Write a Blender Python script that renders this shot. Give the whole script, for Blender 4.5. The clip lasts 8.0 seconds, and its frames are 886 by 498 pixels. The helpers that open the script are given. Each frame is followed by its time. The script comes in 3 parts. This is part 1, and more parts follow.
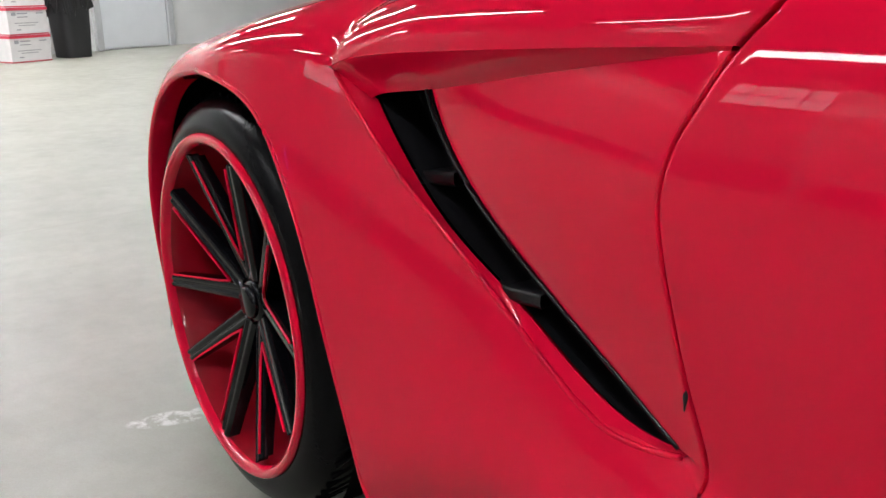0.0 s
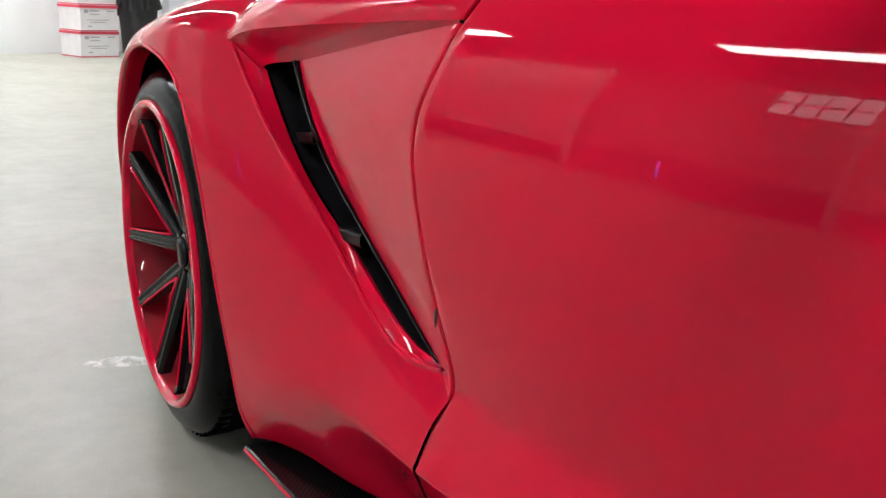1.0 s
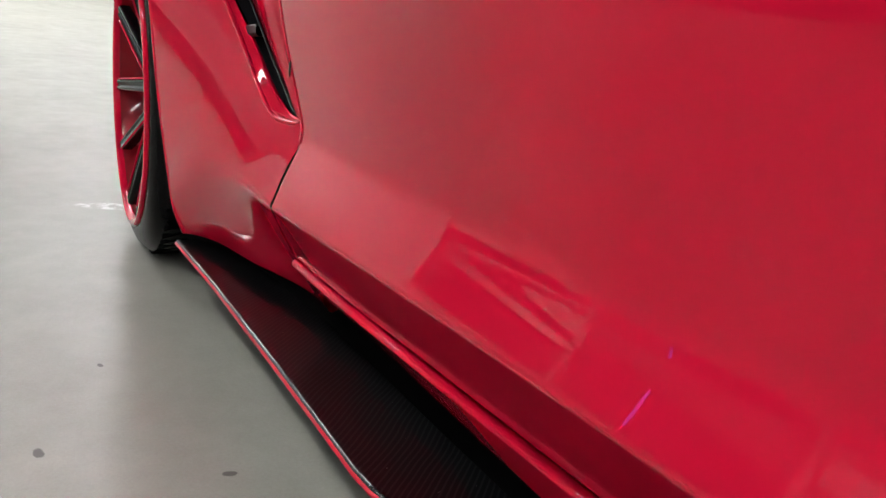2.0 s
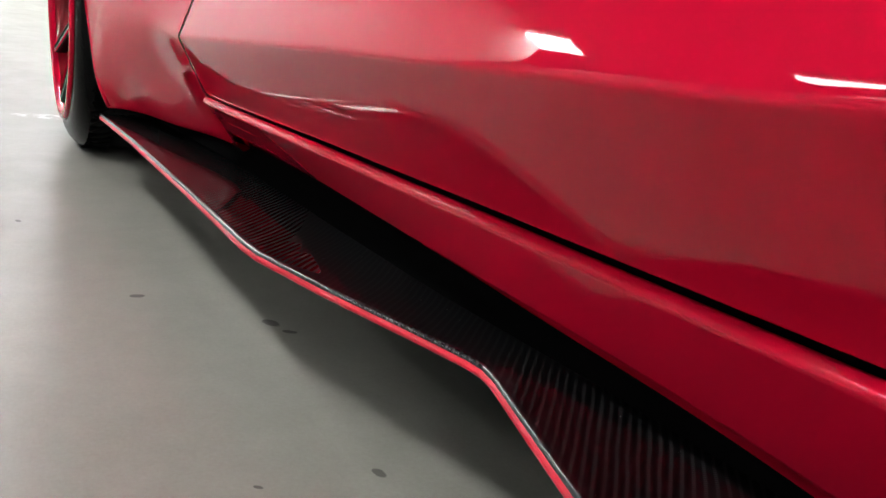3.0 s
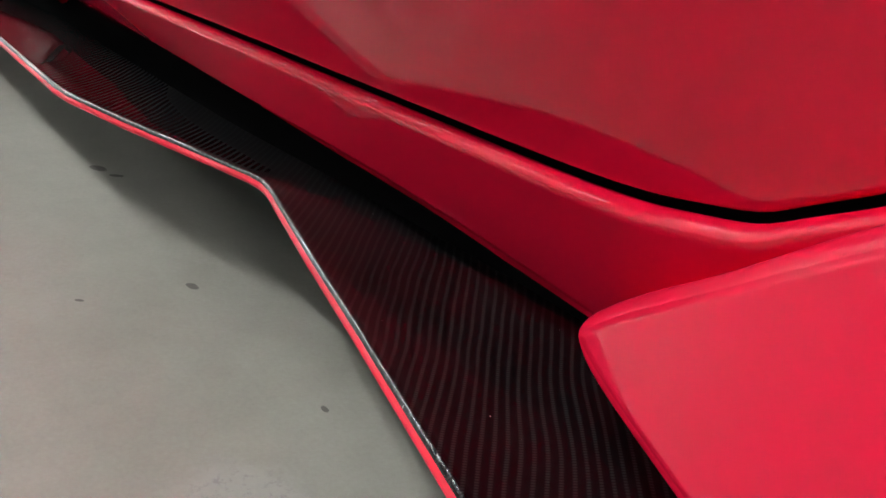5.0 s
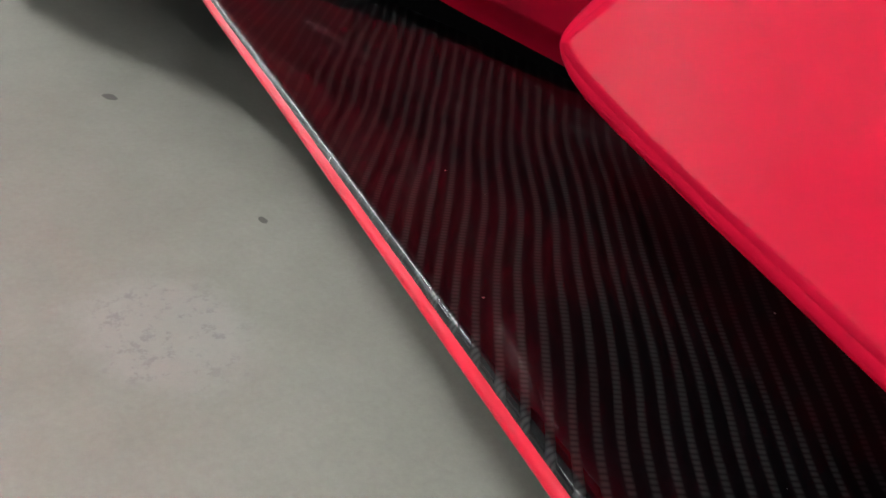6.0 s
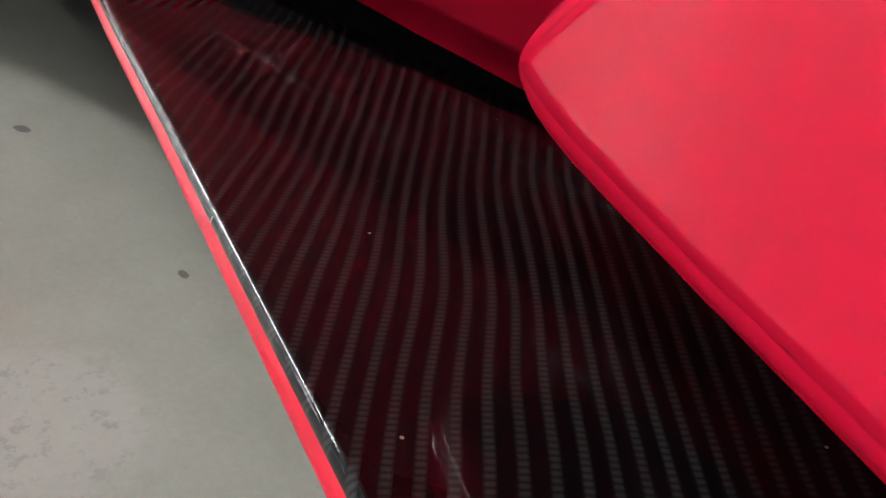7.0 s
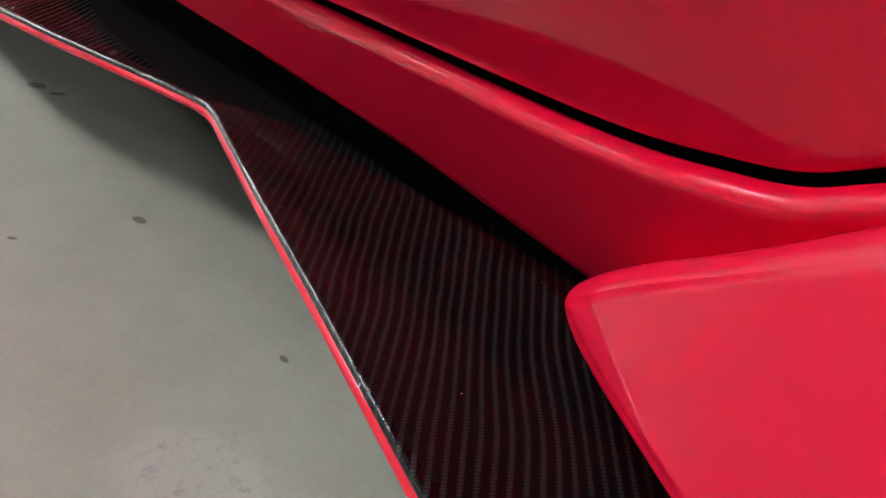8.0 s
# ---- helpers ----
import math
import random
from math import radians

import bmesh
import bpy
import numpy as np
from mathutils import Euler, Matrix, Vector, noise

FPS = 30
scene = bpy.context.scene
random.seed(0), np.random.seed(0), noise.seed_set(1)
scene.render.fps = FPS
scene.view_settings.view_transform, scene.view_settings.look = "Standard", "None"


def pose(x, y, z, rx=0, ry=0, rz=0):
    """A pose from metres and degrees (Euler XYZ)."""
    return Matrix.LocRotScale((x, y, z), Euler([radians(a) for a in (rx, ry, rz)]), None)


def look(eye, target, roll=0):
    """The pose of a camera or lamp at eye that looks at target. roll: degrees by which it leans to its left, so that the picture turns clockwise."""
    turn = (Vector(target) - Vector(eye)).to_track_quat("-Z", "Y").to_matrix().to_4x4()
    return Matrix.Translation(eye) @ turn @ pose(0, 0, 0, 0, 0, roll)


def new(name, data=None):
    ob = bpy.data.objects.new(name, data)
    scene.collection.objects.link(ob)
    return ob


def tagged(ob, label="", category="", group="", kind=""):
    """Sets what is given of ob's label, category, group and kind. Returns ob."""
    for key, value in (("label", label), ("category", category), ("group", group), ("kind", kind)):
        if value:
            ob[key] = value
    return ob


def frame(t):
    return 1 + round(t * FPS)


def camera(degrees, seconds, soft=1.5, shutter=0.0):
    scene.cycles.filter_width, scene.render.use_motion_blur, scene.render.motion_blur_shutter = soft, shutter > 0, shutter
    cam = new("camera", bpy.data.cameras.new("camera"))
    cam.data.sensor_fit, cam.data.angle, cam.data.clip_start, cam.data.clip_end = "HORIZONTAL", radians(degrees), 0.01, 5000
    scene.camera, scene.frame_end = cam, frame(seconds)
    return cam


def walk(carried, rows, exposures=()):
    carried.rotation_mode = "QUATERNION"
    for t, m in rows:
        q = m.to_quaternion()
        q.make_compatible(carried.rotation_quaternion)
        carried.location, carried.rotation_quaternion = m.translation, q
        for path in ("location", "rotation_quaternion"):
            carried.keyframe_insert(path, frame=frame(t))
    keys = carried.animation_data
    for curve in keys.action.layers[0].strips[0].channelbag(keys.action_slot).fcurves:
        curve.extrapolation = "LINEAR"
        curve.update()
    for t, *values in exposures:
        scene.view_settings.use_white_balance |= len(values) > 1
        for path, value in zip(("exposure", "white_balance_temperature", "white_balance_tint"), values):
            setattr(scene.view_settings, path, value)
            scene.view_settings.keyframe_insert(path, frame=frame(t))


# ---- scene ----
cam = camera(55.0, 8.0)
PATH = [
    (0, (1.199, -0.435, 0.806), (-0.35, 0.678, 0.205), -0.4),
    (0.4, (1.298, -0.362, 0.796), (-0.274, 0.745, 0.243), 1.5),
    (0.5, (1.328, -0.351, 0.793), (-0.258, 0.737, 0.244), 2.0),
    (0.6, (1.352, -0.346, 0.781), (-0.246, 0.73, 0.244), 3.1),
    (1, (1.478, -0.318, 0.773), (-0.157, 0.692, 0.22), 2.9),
    (1.2, (1.548, -0.307, 0.763), (-0.106, 0.683, 0.228), 4.8),
    (2.3, (1.854, -0.167, 0.518), (0.156, 0.703, -0.084), 6.0),
    (2.5, (1.882, -0.165, 0.484), (0.198, 0.723, -0.127), 6.0),
    (3, (1.916, -0.139, 0.402), (0.251, 0.801, -0.185), 6.7),
    (3.5, (1.98, -0.106, 0.371), (0.375, 0.957, -0.173), 8.2),
    (4, (2.022, -0.105, 0.372), (0.498, 1.067, -0.182), 8.7),
    (4.5, (2.044, -0.108, 0.378), (0.586, 1.078, -0.309), 8.4),
    (5, (2.058, -0.126, 0.41), (0.644, 1.019, -0.419), 8.4),
    (5.2, (2.06, -0.136, 0.413), (0.682, 0.994, -0.494), 7.7),
    (6.3, (1.995, -0.025, 0.279), (0.748, 1.106, -0.799), 8.5),
    (6.5, (1.978, -0.006, 0.277), (0.714, 1.127, -0.781), 8.5),
    (7, (1.972, 0.0, 0.28), (0.706, 1.174, -0.729), 8.6),
    (7.5, (1.985, -0.025, 0.313), (0.711, 1.154, -0.68), 8.9),
    (7.7, (1.997, -0.046, 0.342), (0.723, 1.13, -0.654), 8.8),
    (7.9, (2.002, -0.062, 0.375), (0.711, 1.089, -0.629), 9.3),
    (8, (2.006, -0.077, 0.399), (0.715, 1.066, -0.614), 9.2),
]
walk(cam, [(t, look(eye, target, roll)) for t, eye, target, roll in PATH],
     exposures=[(0.0, 0.25), (1.2, 0.2), (2.4, 0.15), (3.2, 0.5), (4.0, 0.62), (5.2, 0.62), (6.5, 0.72), (7.4, 0.65), (8.0, 0.55)])

# ---- light ----
world = bpy.data.worlds.new("world")
scene.world = world
world.use_nodes = True
world.node_tree.nodes["Background"].inputs[0].default_value = (0.9, 0.95, 1.0, 1)
world.node_tree.nodes["Background"].inputs[1].default_value = 0.05
PANEL = 90.0      # emission of the ceiling diffusers
CEIL = 3.6        # ceiling height


# ---- materials ----
def material(name):
    m = bpy.data.materials.new(name)
    m.use_nodes = True
    return m, m.node_tree.nodes, m.node_tree.links, m.node_tree.nodes["Principled BSDF"]


def plain(name, color, rough=0.5, metal=0.0, coat=0.0, bump=0.0, scale=40.0, vary=0.08, spec=0.5):
    """A surface with slight mottling and fine relief."""
    m, n, l, p = material(name)
    tc = n.new("ShaderNodeTexCoord")
    no = n.new("ShaderNodeTexNoise")
    no.inputs["Scale"].default_value = scale
    no.inputs["Detail"].default_value = 6
    l.new(tc.outputs["Object"], no.inputs["Vector"])
    ra = n.new("ShaderNodeValToRGB")
    a, b = [c * (1 - vary) for c in color], [min(1, c * (1 + vary)) for c in color]
    ra.color_ramp.elements[0].color, ra.color_ramp.elements[1].color = (*a, 1), (*b, 1)
    ra.color_ramp.elements[0].position, ra.color_ramp.elements[1].position = 0.3, 0.7
    l.new(no.outputs["Fac"], ra.inputs["Fac"])
    l.new(ra.outputs["Color"], p.inputs["Base Color"])
    p.inputs["Roughness"].default_value, p.inputs["Metallic"].default_value = rough, metal
    p.inputs["Coat Weight"].default_value, p.inputs["Coat Roughness"].default_value = coat, 0.03
    p.inputs["Specular IOR Level"].default_value = spec
    if bump:
        bu = n.new("ShaderNodeBump")
        bu.inputs["Strength"].default_value, bu.inputs["Distance"].default_value = bump, 0.002
        l.new(no.outputs["Fac"], bu.inputs["Height"])
        l.new(bu.outputs["Normal"], p.inputs["Normal"])
    return m


def paint(name, color, flake=0.15):
    """Two-layer car paint under clear coat, very slightly uneven."""
    m, n, l, p = material(name)
    tc = n.new("ShaderNodeTexCoord")
    fl = n.new("ShaderNodeTexNoise")
    fl.inputs["Scale"].default_value = 2.5
    l.new(tc.outputs["Object"], fl.inputs["Vector"])
    ra = n.new("ShaderNodeValToRGB")
    ra.color_ramp.elements[0].color = (*[c * 0.97 for c in color], 1)
    ra.color_ramp.elements[1].color = (*[min(1, c * 1.03) for c in color], 1)
    l.new(fl.outputs["Fac"], ra.inputs["Fac"])
    l.new(ra.outputs["Color"], p.inputs["Base Color"])
    p.inputs["Roughness"].default_value = 0.42
    p.inputs["Metallic"].default_value = flake
    p.inputs["Specular IOR Level"].default_value = 0.0
    p.inputs["Coat Weight"].default_value, p.inputs["Coat Roughness"].default_value, p.inputs["Coat IOR"].default_value = 1.0, 0.004, 1.35
    return m


def carbon(name, band=0.0062, rib=0.0021):
    """Twill carbon weave under thick gloss: bands of bright ribs with dark bands between."""
    m, n, l, p = material(name)
    tc = n.new("ShaderNodeTexCoord")
    wob = n.new("ShaderNodeTexNoise")
    wob.inputs["Scale"].default_value = 10
    wob.inputs["Detail"].default_value = 1
    l.new(tc.outputs["Object"], wob.inputs["Vector"])
    mix = n.new("ShaderNodeVectorMath")
    mix.operation = "MULTIPLY_ADD"
    mix.inputs[1].default_value = (0.011, 0.011, 0)
    l.new(wob.outputs["Color"], mix.inputs[0])
    l.new(tc.outputs["Object"], mix.inputs[2])
    sep = n.new("ShaderNodeSeparateXYZ")
    l.new(mix.outputs[0], sep.inputs[0])

    def mth(op, a, b=None, c=None):
        k = n.new("ShaderNodeMath")
        k.operation = op
        for i, v in enumerate((a, b, c)):
            if v is None:
                continue
            if isinstance(v, (int, float)):
                k.inputs[i].default_value = v
            else:
                l.new(v, k.inputs[i])
        return k.outputs[0]

    def turned(cx, cy, step):
        return mth("DIVIDE", mth("ADD", mth("MULTIPLY", sep.outputs[0], cx), mth("MULTIPLY", sep.outputs[1], cy)), step)

    # diagonal bands of short bright ribs, each band shifted against the next
    across, lengthwise = turned(.65, .76, band), turned(.76, -.65, rib)
    shift = mth("MULTIPLY", mth("FLOOR", across), 0.37)
    mid = mth("SINE", mth("MULTIPLY", mth("FRACT", across), math.pi))
    ribs = mth("ABSOLUTE", mth("SINE", mth("MULTIPLY", mth("ADD", mth("ADD", lengthwise, shift), mth("MULTIPLY", mth("FRACT", across), 0.5)), math.pi)))
    face = mth("MINIMUM", mth("MULTIPLY", mth("MAXIMUM", mth("SUBTRACT", mid, 0.76), 0.0), 5.0), 1.0)
    shade = mth("MULTIPLY", face, mth("ADD", 0.08, mth("MULTIPLY", ribs, 0.92)))
    ra = n.new("ShaderNodeValToRGB")
    ra.color_ramp.elements[0].color = (0.0015, 0.0015, 0.002, 1)
    ra.color_ramp.elements[1].color = (0.026, 0.0285, 0.0278, 1)
    ra.color_ramp.elements[0].position = 0.0
    l.new(shade, ra.inputs["Fac"])
    # scattered pale dust
    vo = n.new("ShaderNodeTexVoronoi")
    vo.voronoi_dimensions = "2D"
    vo.inputs["Scale"].default_value = 40
    l.new(tc.outputs["Object"], vo.inputs["Vector"])
    pick = n.new("ShaderNodeSeparateColor")
    l.new(vo.outputs["Color"], pick.inputs[0])
    size = mth("MULTIPLY", mth("SUBTRACT", pick.outputs[0], 0.80), 0.10)
    dust = n.new("ShaderNodeMix")
    dust.data_type = "RGBA"
    l.new(mth("LESS_THAN", vo.outputs["Distance"], size), dust.inputs[0])
    l.new(ra.outputs["Color"], dust.inputs[6])
    dust.inputs[7].default_value = (0.34, 0.34, 0.33, 1)
    l.new(dust.outputs[2], p.inputs["Base Color"])
    p.inputs["Metallic"].default_value = 0.25
    p.inputs["Specular IOR Level"].default_value = 0.1
    p.inputs["Roughness"].default_value = 0.4
    p.inputs["Coat Weight"].default_value, p.inputs["Coat Roughness"].default_value, p.inputs["Coat IOR"].default_value = 1.0, 0.035, 1.41
    return m


def concrete(name):
    """Sealed shop-floor concrete: blotches, dust, dark specks, pitted patches and hairline marks."""
    m, n, l, p = material(name)
    tc = n.new("ShaderNodeTexCoord")

    def noise_node(scale, detail=6, rough=0.55):
        k = n.new("ShaderNodeTexNoise")
        k.inputs["Scale"].default_value, k.inputs["Detail"].default_value, k.inputs["Roughness"].default_value = scale, detail, rough
        l.new(tc.outputs["Object"], k.inputs["Vector"])
        return k.outputs["Fac"]

    def ramp(f, p0, p1, c0, c1):
        r = n.new("ShaderNodeValToRGB")
        r.color_ramp.elements[0].position, r.color_ramp.elements[1].position = p0, p1
        r.color_ramp.elements[0].color, r.color_ramp.elements[1].color = (*c0, 1), (*c1, 1)
        l.new(f, r.inputs["Fac"])
        return r.outputs["Color"]

    def mul(a, b, mode="MULTIPLY", fac=1.0):
        k = n.new("ShaderNodeMix")
        k.data_type, k.blend_type = "RGBA", mode
        k.inputs[0].default_value = fac
        l.new(a, k.inputs[6])
        l.new(b, k.inputs[7])
        return k.outputs[2]

    big = ramp(noise_node(1.6, 5), 0.3, 0.7, (0.355, 0.352, 0.298), (0.450, 0.448, 0.385))
    mid = ramp(noise_node(14, 8, 0.7), 0.3, 0.75, (0.84, 0.84, 0.83), (1, 1, 1))
    fine = ramp(noise_node(220, 4, 0.7), 0.3, 0.7, (0.9, 0.9, 0.9), (1, 1, 1))
    vo = n.new("ShaderNodeTexVoronoi")
    vo.inputs["Scale"].default_value = 4.5
    l.new(tc.outputs["Object"], vo.inputs["Vector"])
    speck = ramp(vo.outputs["Distance"], 0.006, 0.016, (0.45, 0.44, 0.42), (1, 1, 1))
    c = mul(mul(mul(big, mid), fine), speck)
    sep = n.new("ShaderNodeSeparateXYZ")
    l.new(tc.outputs["Object"], sep.inputs[0])

    def mth(op, a, k=None):
        q = n.new("ShaderNodeMath")
        q.operation = op
        for i, v in enumerate((a, k)):
            if isinstance(v, (int, float)):
                q.inputs[i].default_value = v
            elif v is not None:
                l.new(v, q.inputs[i])
        return q.outputs[0]

    def blot(x, y, sx, sy, turn, wob):
        """Nearness (1 to 0) to an uneven oval mark."""
        ca, sa = math.cos(radians(turn)), math.sin(radians(turn))
        dx, dy = mth("SUBTRACT", sep.outputs[0], x), mth("SUBTRACT", sep.outputs[1], y)
        u = mth("DIVIDE", mth("ADD", mth("MULTIPLY", dx, ca), mth("MULTIPLY", dy, sa)), sx)
        v = mth("DIVIDE", mth("SUBTRACT", mth("MULTIPLY", dy, ca), mth("MULTIPLY", dx, sa)), sy)
        d = mth("SQRT", mth("ADD", mth("MULTIPLY", u, u), mth("MULTIPLY", v, v)))
        return mth("SUBTRACT", 1.3, mth("ADD", d, mth("MULTIPLY", noise_node(wob, 5, 0.7), 0.8)))

    def tint(base, fac, color):
        k = n.new("ShaderNodeMix")
        k.data_type = "RGBA"
        l.new(fac, k.inputs[0])
        l.new(base, k.inputs[6])
        k.inputs[7].default_value = (*color, 1)
        return k.outputs[2]

    def clampf(f, gain, top):
        q = n.new("ShaderNodeMath")
        q.operation = "MULTIPLY"
        q.use_clamp = True
        l.new(f, q.inputs[0])
        q.inputs[1].default_value = gain
        return mth("MULTIPLY", q.outputs[0], top)

    # pitted, paler patch with dark pores
    patch = blot(1.655, .068, .075, .055, 20, 30)
    c = tint(c, clampf(patch, 3.0, 0.28), (0.56, 0.545, 0.51))
    pores = mth("MULTIPLY", clampf(patch, 3.0, 1.0), clampf(mth("SUBTRACT", noise_node(75, 6, 0.75), 0.53), 14.0, 1.0))
    c = tint(c, mth("MULTIPLY", pores, 0.5), (0.24, 0.23, 0.23))
    # pale scuff in front of the wheel
    scuff = mth("MULTIPLY", clampf(blot(-.31, .0, .10, .035, 75, 25), 4.0, 1.0), clampf(mth("SUBTRACT", noise_node(40, 6, 0.7), 0.44), 8.0, 1.0))
    c = tint(c, mth("MULTIPLY", scuff, 0.6), (0.85, 0.85, 0.83))
    # soft shade of the car round the tyre, painted into the floor colour
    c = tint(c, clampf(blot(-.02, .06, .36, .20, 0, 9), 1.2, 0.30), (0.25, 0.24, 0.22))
    # dark chips and smudges
    for mx, my, ms, mt in ((1.01, .152, .016, 30), (.895, .018, .012, 80), (.788, -.188, .014, 10), (1.334, .045, .005, 50), (1.575, .169, .006, 0), (1.344, .147, .010, 20), (1.04, .165, .010, 60), (.56, -.10, .008, 20)):
        c = tint(c, clampf(blot(mx, my, ms, ms * .55, mt, 90), 5.0, 0.75), (0.05, 0.045, 0.04))
    # saw-cut joint across the bay
    jd = mth("ABSOLUTE", mth("ADD", mth("ADD", sep.outputs[0], 1.875), mth("ADD", mth("MULTIPLY", sep.outputs[1], .12), mth("MULTIPLY", noise_node(5, 4), .03))))
    c = tint(c, clampf(mth("SUBTRACT", 0.006, jd), 300.0, 0.45), (0.28, 0.26, 0.22))
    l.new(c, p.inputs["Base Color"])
    rr = n.new("ShaderNodeMapRange")
    rr.inputs["To Min"].default_value, rr.inputs["To Max"].default_value = 0.26, 0.55
    l.new(noise_node(9, 5), rr.inputs["Value"])
    l.new(rr.outputs["Result"], p.inputs["Roughness"])
    bu = n.new("ShaderNodeBump")
    bu.inputs["Strength"].default_value, bu.inputs["Distance"].default_value = 0.15, 0.002
    l.new(noise_node(120, 6, 0.7), bu.inputs["Height"])
    l.new(bu.outputs["Normal"], p.inputs["Normal"])
    return m


def glow(name, color, strength):
    m, n, l, p = material(name)
    p.inputs["Base Color"].default_value = (*color, 1)
    p.inputs["Emission Color"].default_value = (*color, 1)
    p.inputs["Emission Strength"].default_value = strength
    return m


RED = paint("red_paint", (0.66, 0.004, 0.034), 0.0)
# same finish in a brighter red, used on the rear flare
BRIGHT_RED = paint("flare_red_paint", (0.74, 0.008, 0.045), 0.0)
RED_TRIM = plain("red_trim", (0.68, 0.010, 0.035), rough=0.4, coat=0.3, spec=0.2, vary=0.05)
# rim barrel: about half as bright as the red of the lip
DARK_RED = plain("rim_red", (0.32, 0.002, 0.012), rough=0.4, coat=0.3, spec=0.2, vary=0.05)
CARBON = carbon("carbon_weave")
BLACK_GLOSS = plain("black_gloss", (0.002, 0.002, 0.003), rough=0.2, coat=0.35, spec=0.08)
BLACK_SATIN = plain("black_satin", (0.006, 0.006, 0.007), rough=0.4, bump=0.1, scale=300, spec=0.22)
INNER = plain("inner_black", (0.004, 0.004, 0.004), rough=0.9, spec=0.0)
RUBBER = plain("rubber", (0.004, 0.004, 0.0045), rough=0.25, bump=0.1, scale=180, vary=0.2, spec=0.05)
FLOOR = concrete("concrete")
WHITE_WALL = plain("white_wall", (0.85, 0.86, 0.86), rough=0.6, vary=0.03, scale=3, bump=0.1)
LIGHT_WALL = plain("mid_grey_wall", (0.26, 0.26, 0.27), rough=0.6, vary=0.05, scale=3)
GREY_WALL = plain("grey_wall", (0.15, 0.15, 0.16), rough=0.6, vary=0.05, scale=3)
DOOR_PAINT = plain("door_paint", (0.78, 0.81, 0.84), rough=0.4, vary=0.02, scale=5)
FRAME_PAINT = plain("frame_paint", (0.55, 0.56, 0.57), rough=0.4, vary=0.05)
SLAT_LIGHT = plain("slat_light", (0.80, 0.80, 0.80), rough=0.4)
SLAT_DARK = plain("slat_dark", (0.10, 0.10, 0.11), rough=0.4)
CEIL_MAT = plain("ceiling_grey", (0.13, 0.13, 0.14), rough=0.7, vary=0.04, scale=4)
CARDBOARD = plain("white_carton", (0.72, 0.71, 0.71), rough=0.6, vary=0.05, scale=12, bump=0.1)
CARTON_RED = plain("carton_red", (0.62, 0.05, 0.09), rough=0.5)
CARTON_GREY = plain("carton_print", (0.35, 0.35, 0.37), rough=0.6)
BAG = plain("black_bag", (0.012, 0.012, 0.013), rough=0.3, bump=0.8, scale=18)
BIN = plain("bin_plastic", (0.02, 0.02, 0.022), rough=0.5)
GLASS = plain("tinted_glass", (0.01, 0.012, 0.014), rough=0.03, coat=0.5)
CHROME = plain("dark_chrome", (0.16, 0.16, 0.18), rough=0.12, metal=1.0)
PANEL_MAT = glow("diffuser_light", (0.98, 0.98, 1.0), PANEL)
VIOLET = glow("violet_light", (0.55, 0.12, 1.0), 5.0)
WIDE_MAT = glow("wide_diffuser_light", (0.98, 0.98, 1.0), 0.36 * PANEL)
WINDOW_MAT = glow("daylight_window", (0.85, 0.93, 1.0), 2.2)
STEEL = plain("white_steel", (0.62, 0.62, 0.61), rough=0.4)


# ---- building helpers ----
def curve(points, t):
    """A smooth curve through a few design points, at t from 0 to 1."""
    k = np.asarray(points, float)
    k = np.vstack([2 * k[0] - k[1], k, 2 * k[-1] - k[-2]])
    s = min(max(t, 0), 1) * (len(k) - 3)
    i = min(int(s), len(k) - 4)
    f = s - i
    a, b, c, d = k[i:i + 4]
    return 0.5 * (2 * b + (c - a) * f + (2 * a - 5 * b + 4 * c - d) * f * f + (3 * b - a - 3 * c + d) * f ** 3)


def by(xs, ys, x):
    return float(np.interp(x, xs, ys))


def smooth_by(xs, ys, x):
    """Smooth (monotone-slope) interpolation in a small table."""
    xs, ys = np.asarray(xs, float), np.asarray(ys, float)
    if x <= xs[0]:
        return float(ys[0] + (x - xs[0]) * (ys[1] - ys[0]) / (xs[1] - xs[0]))
    if x >= xs[-1]:
        return float(ys[-1] + (x - xs[-1]) * (ys[-1] - ys[-2]) / (xs[-1] - xs[-2]))
    i = int(np.searchsorted(xs, x)) - 1
    h = np.diff(xs)
    dl = np.diff(ys) / h

    def slope(k):
        if k == 0:
            return dl[0]
        if k == len(xs) - 1:
            return dl[-1]
        return (dl[k - 1] * h[k] + dl[k] * h[k - 1]) / (h[k] + h[k - 1])

    t = (x - xs[i]) / h[i]
    m0, m1 = slope(i) * h[i], slope(i + 1) * h[i]
    return float((2 * t ** 3 - 3 * t ** 2 + 1) * ys[i] + (t ** 3 - 2 * t ** 2 + t) * m0 + (-2 * t ** 3 + 3 * t ** 2) * ys[i + 1] + (t ** 3 - t ** 2) * m1)


def coons(left, right, bottom, top):
    """A patch between four curves; u runs from left to right, v from bottom to top."""
    def f(u, v):
        l0, l1, r0, r1 = left(0), left(1), right(0), right(1)
        return ((1 - u) * left(v) + u * right(v) + (1 - v) * bottom(u) + v * top(u)
                - ((1 - u) * (1 - v) * l0 + u * (1 - v) * r0 + (1 - u) * v * l1 + u * v * r1))
    return f


def part(name, bm, mat, parent=None, label="", smooth=True):
    me = bpy.data.meshes.new(name)
    bm.normal_update()
    if smooth:
        for f in bm.faces:
            f.smooth = True
    bm.to_mesh(me)
    bm.free()
    me.materials.append(mat)
    ob = new(name, me)
    if parent:
        ob.parent = parent
    if label:
        tagged(ob, label)
    return ob


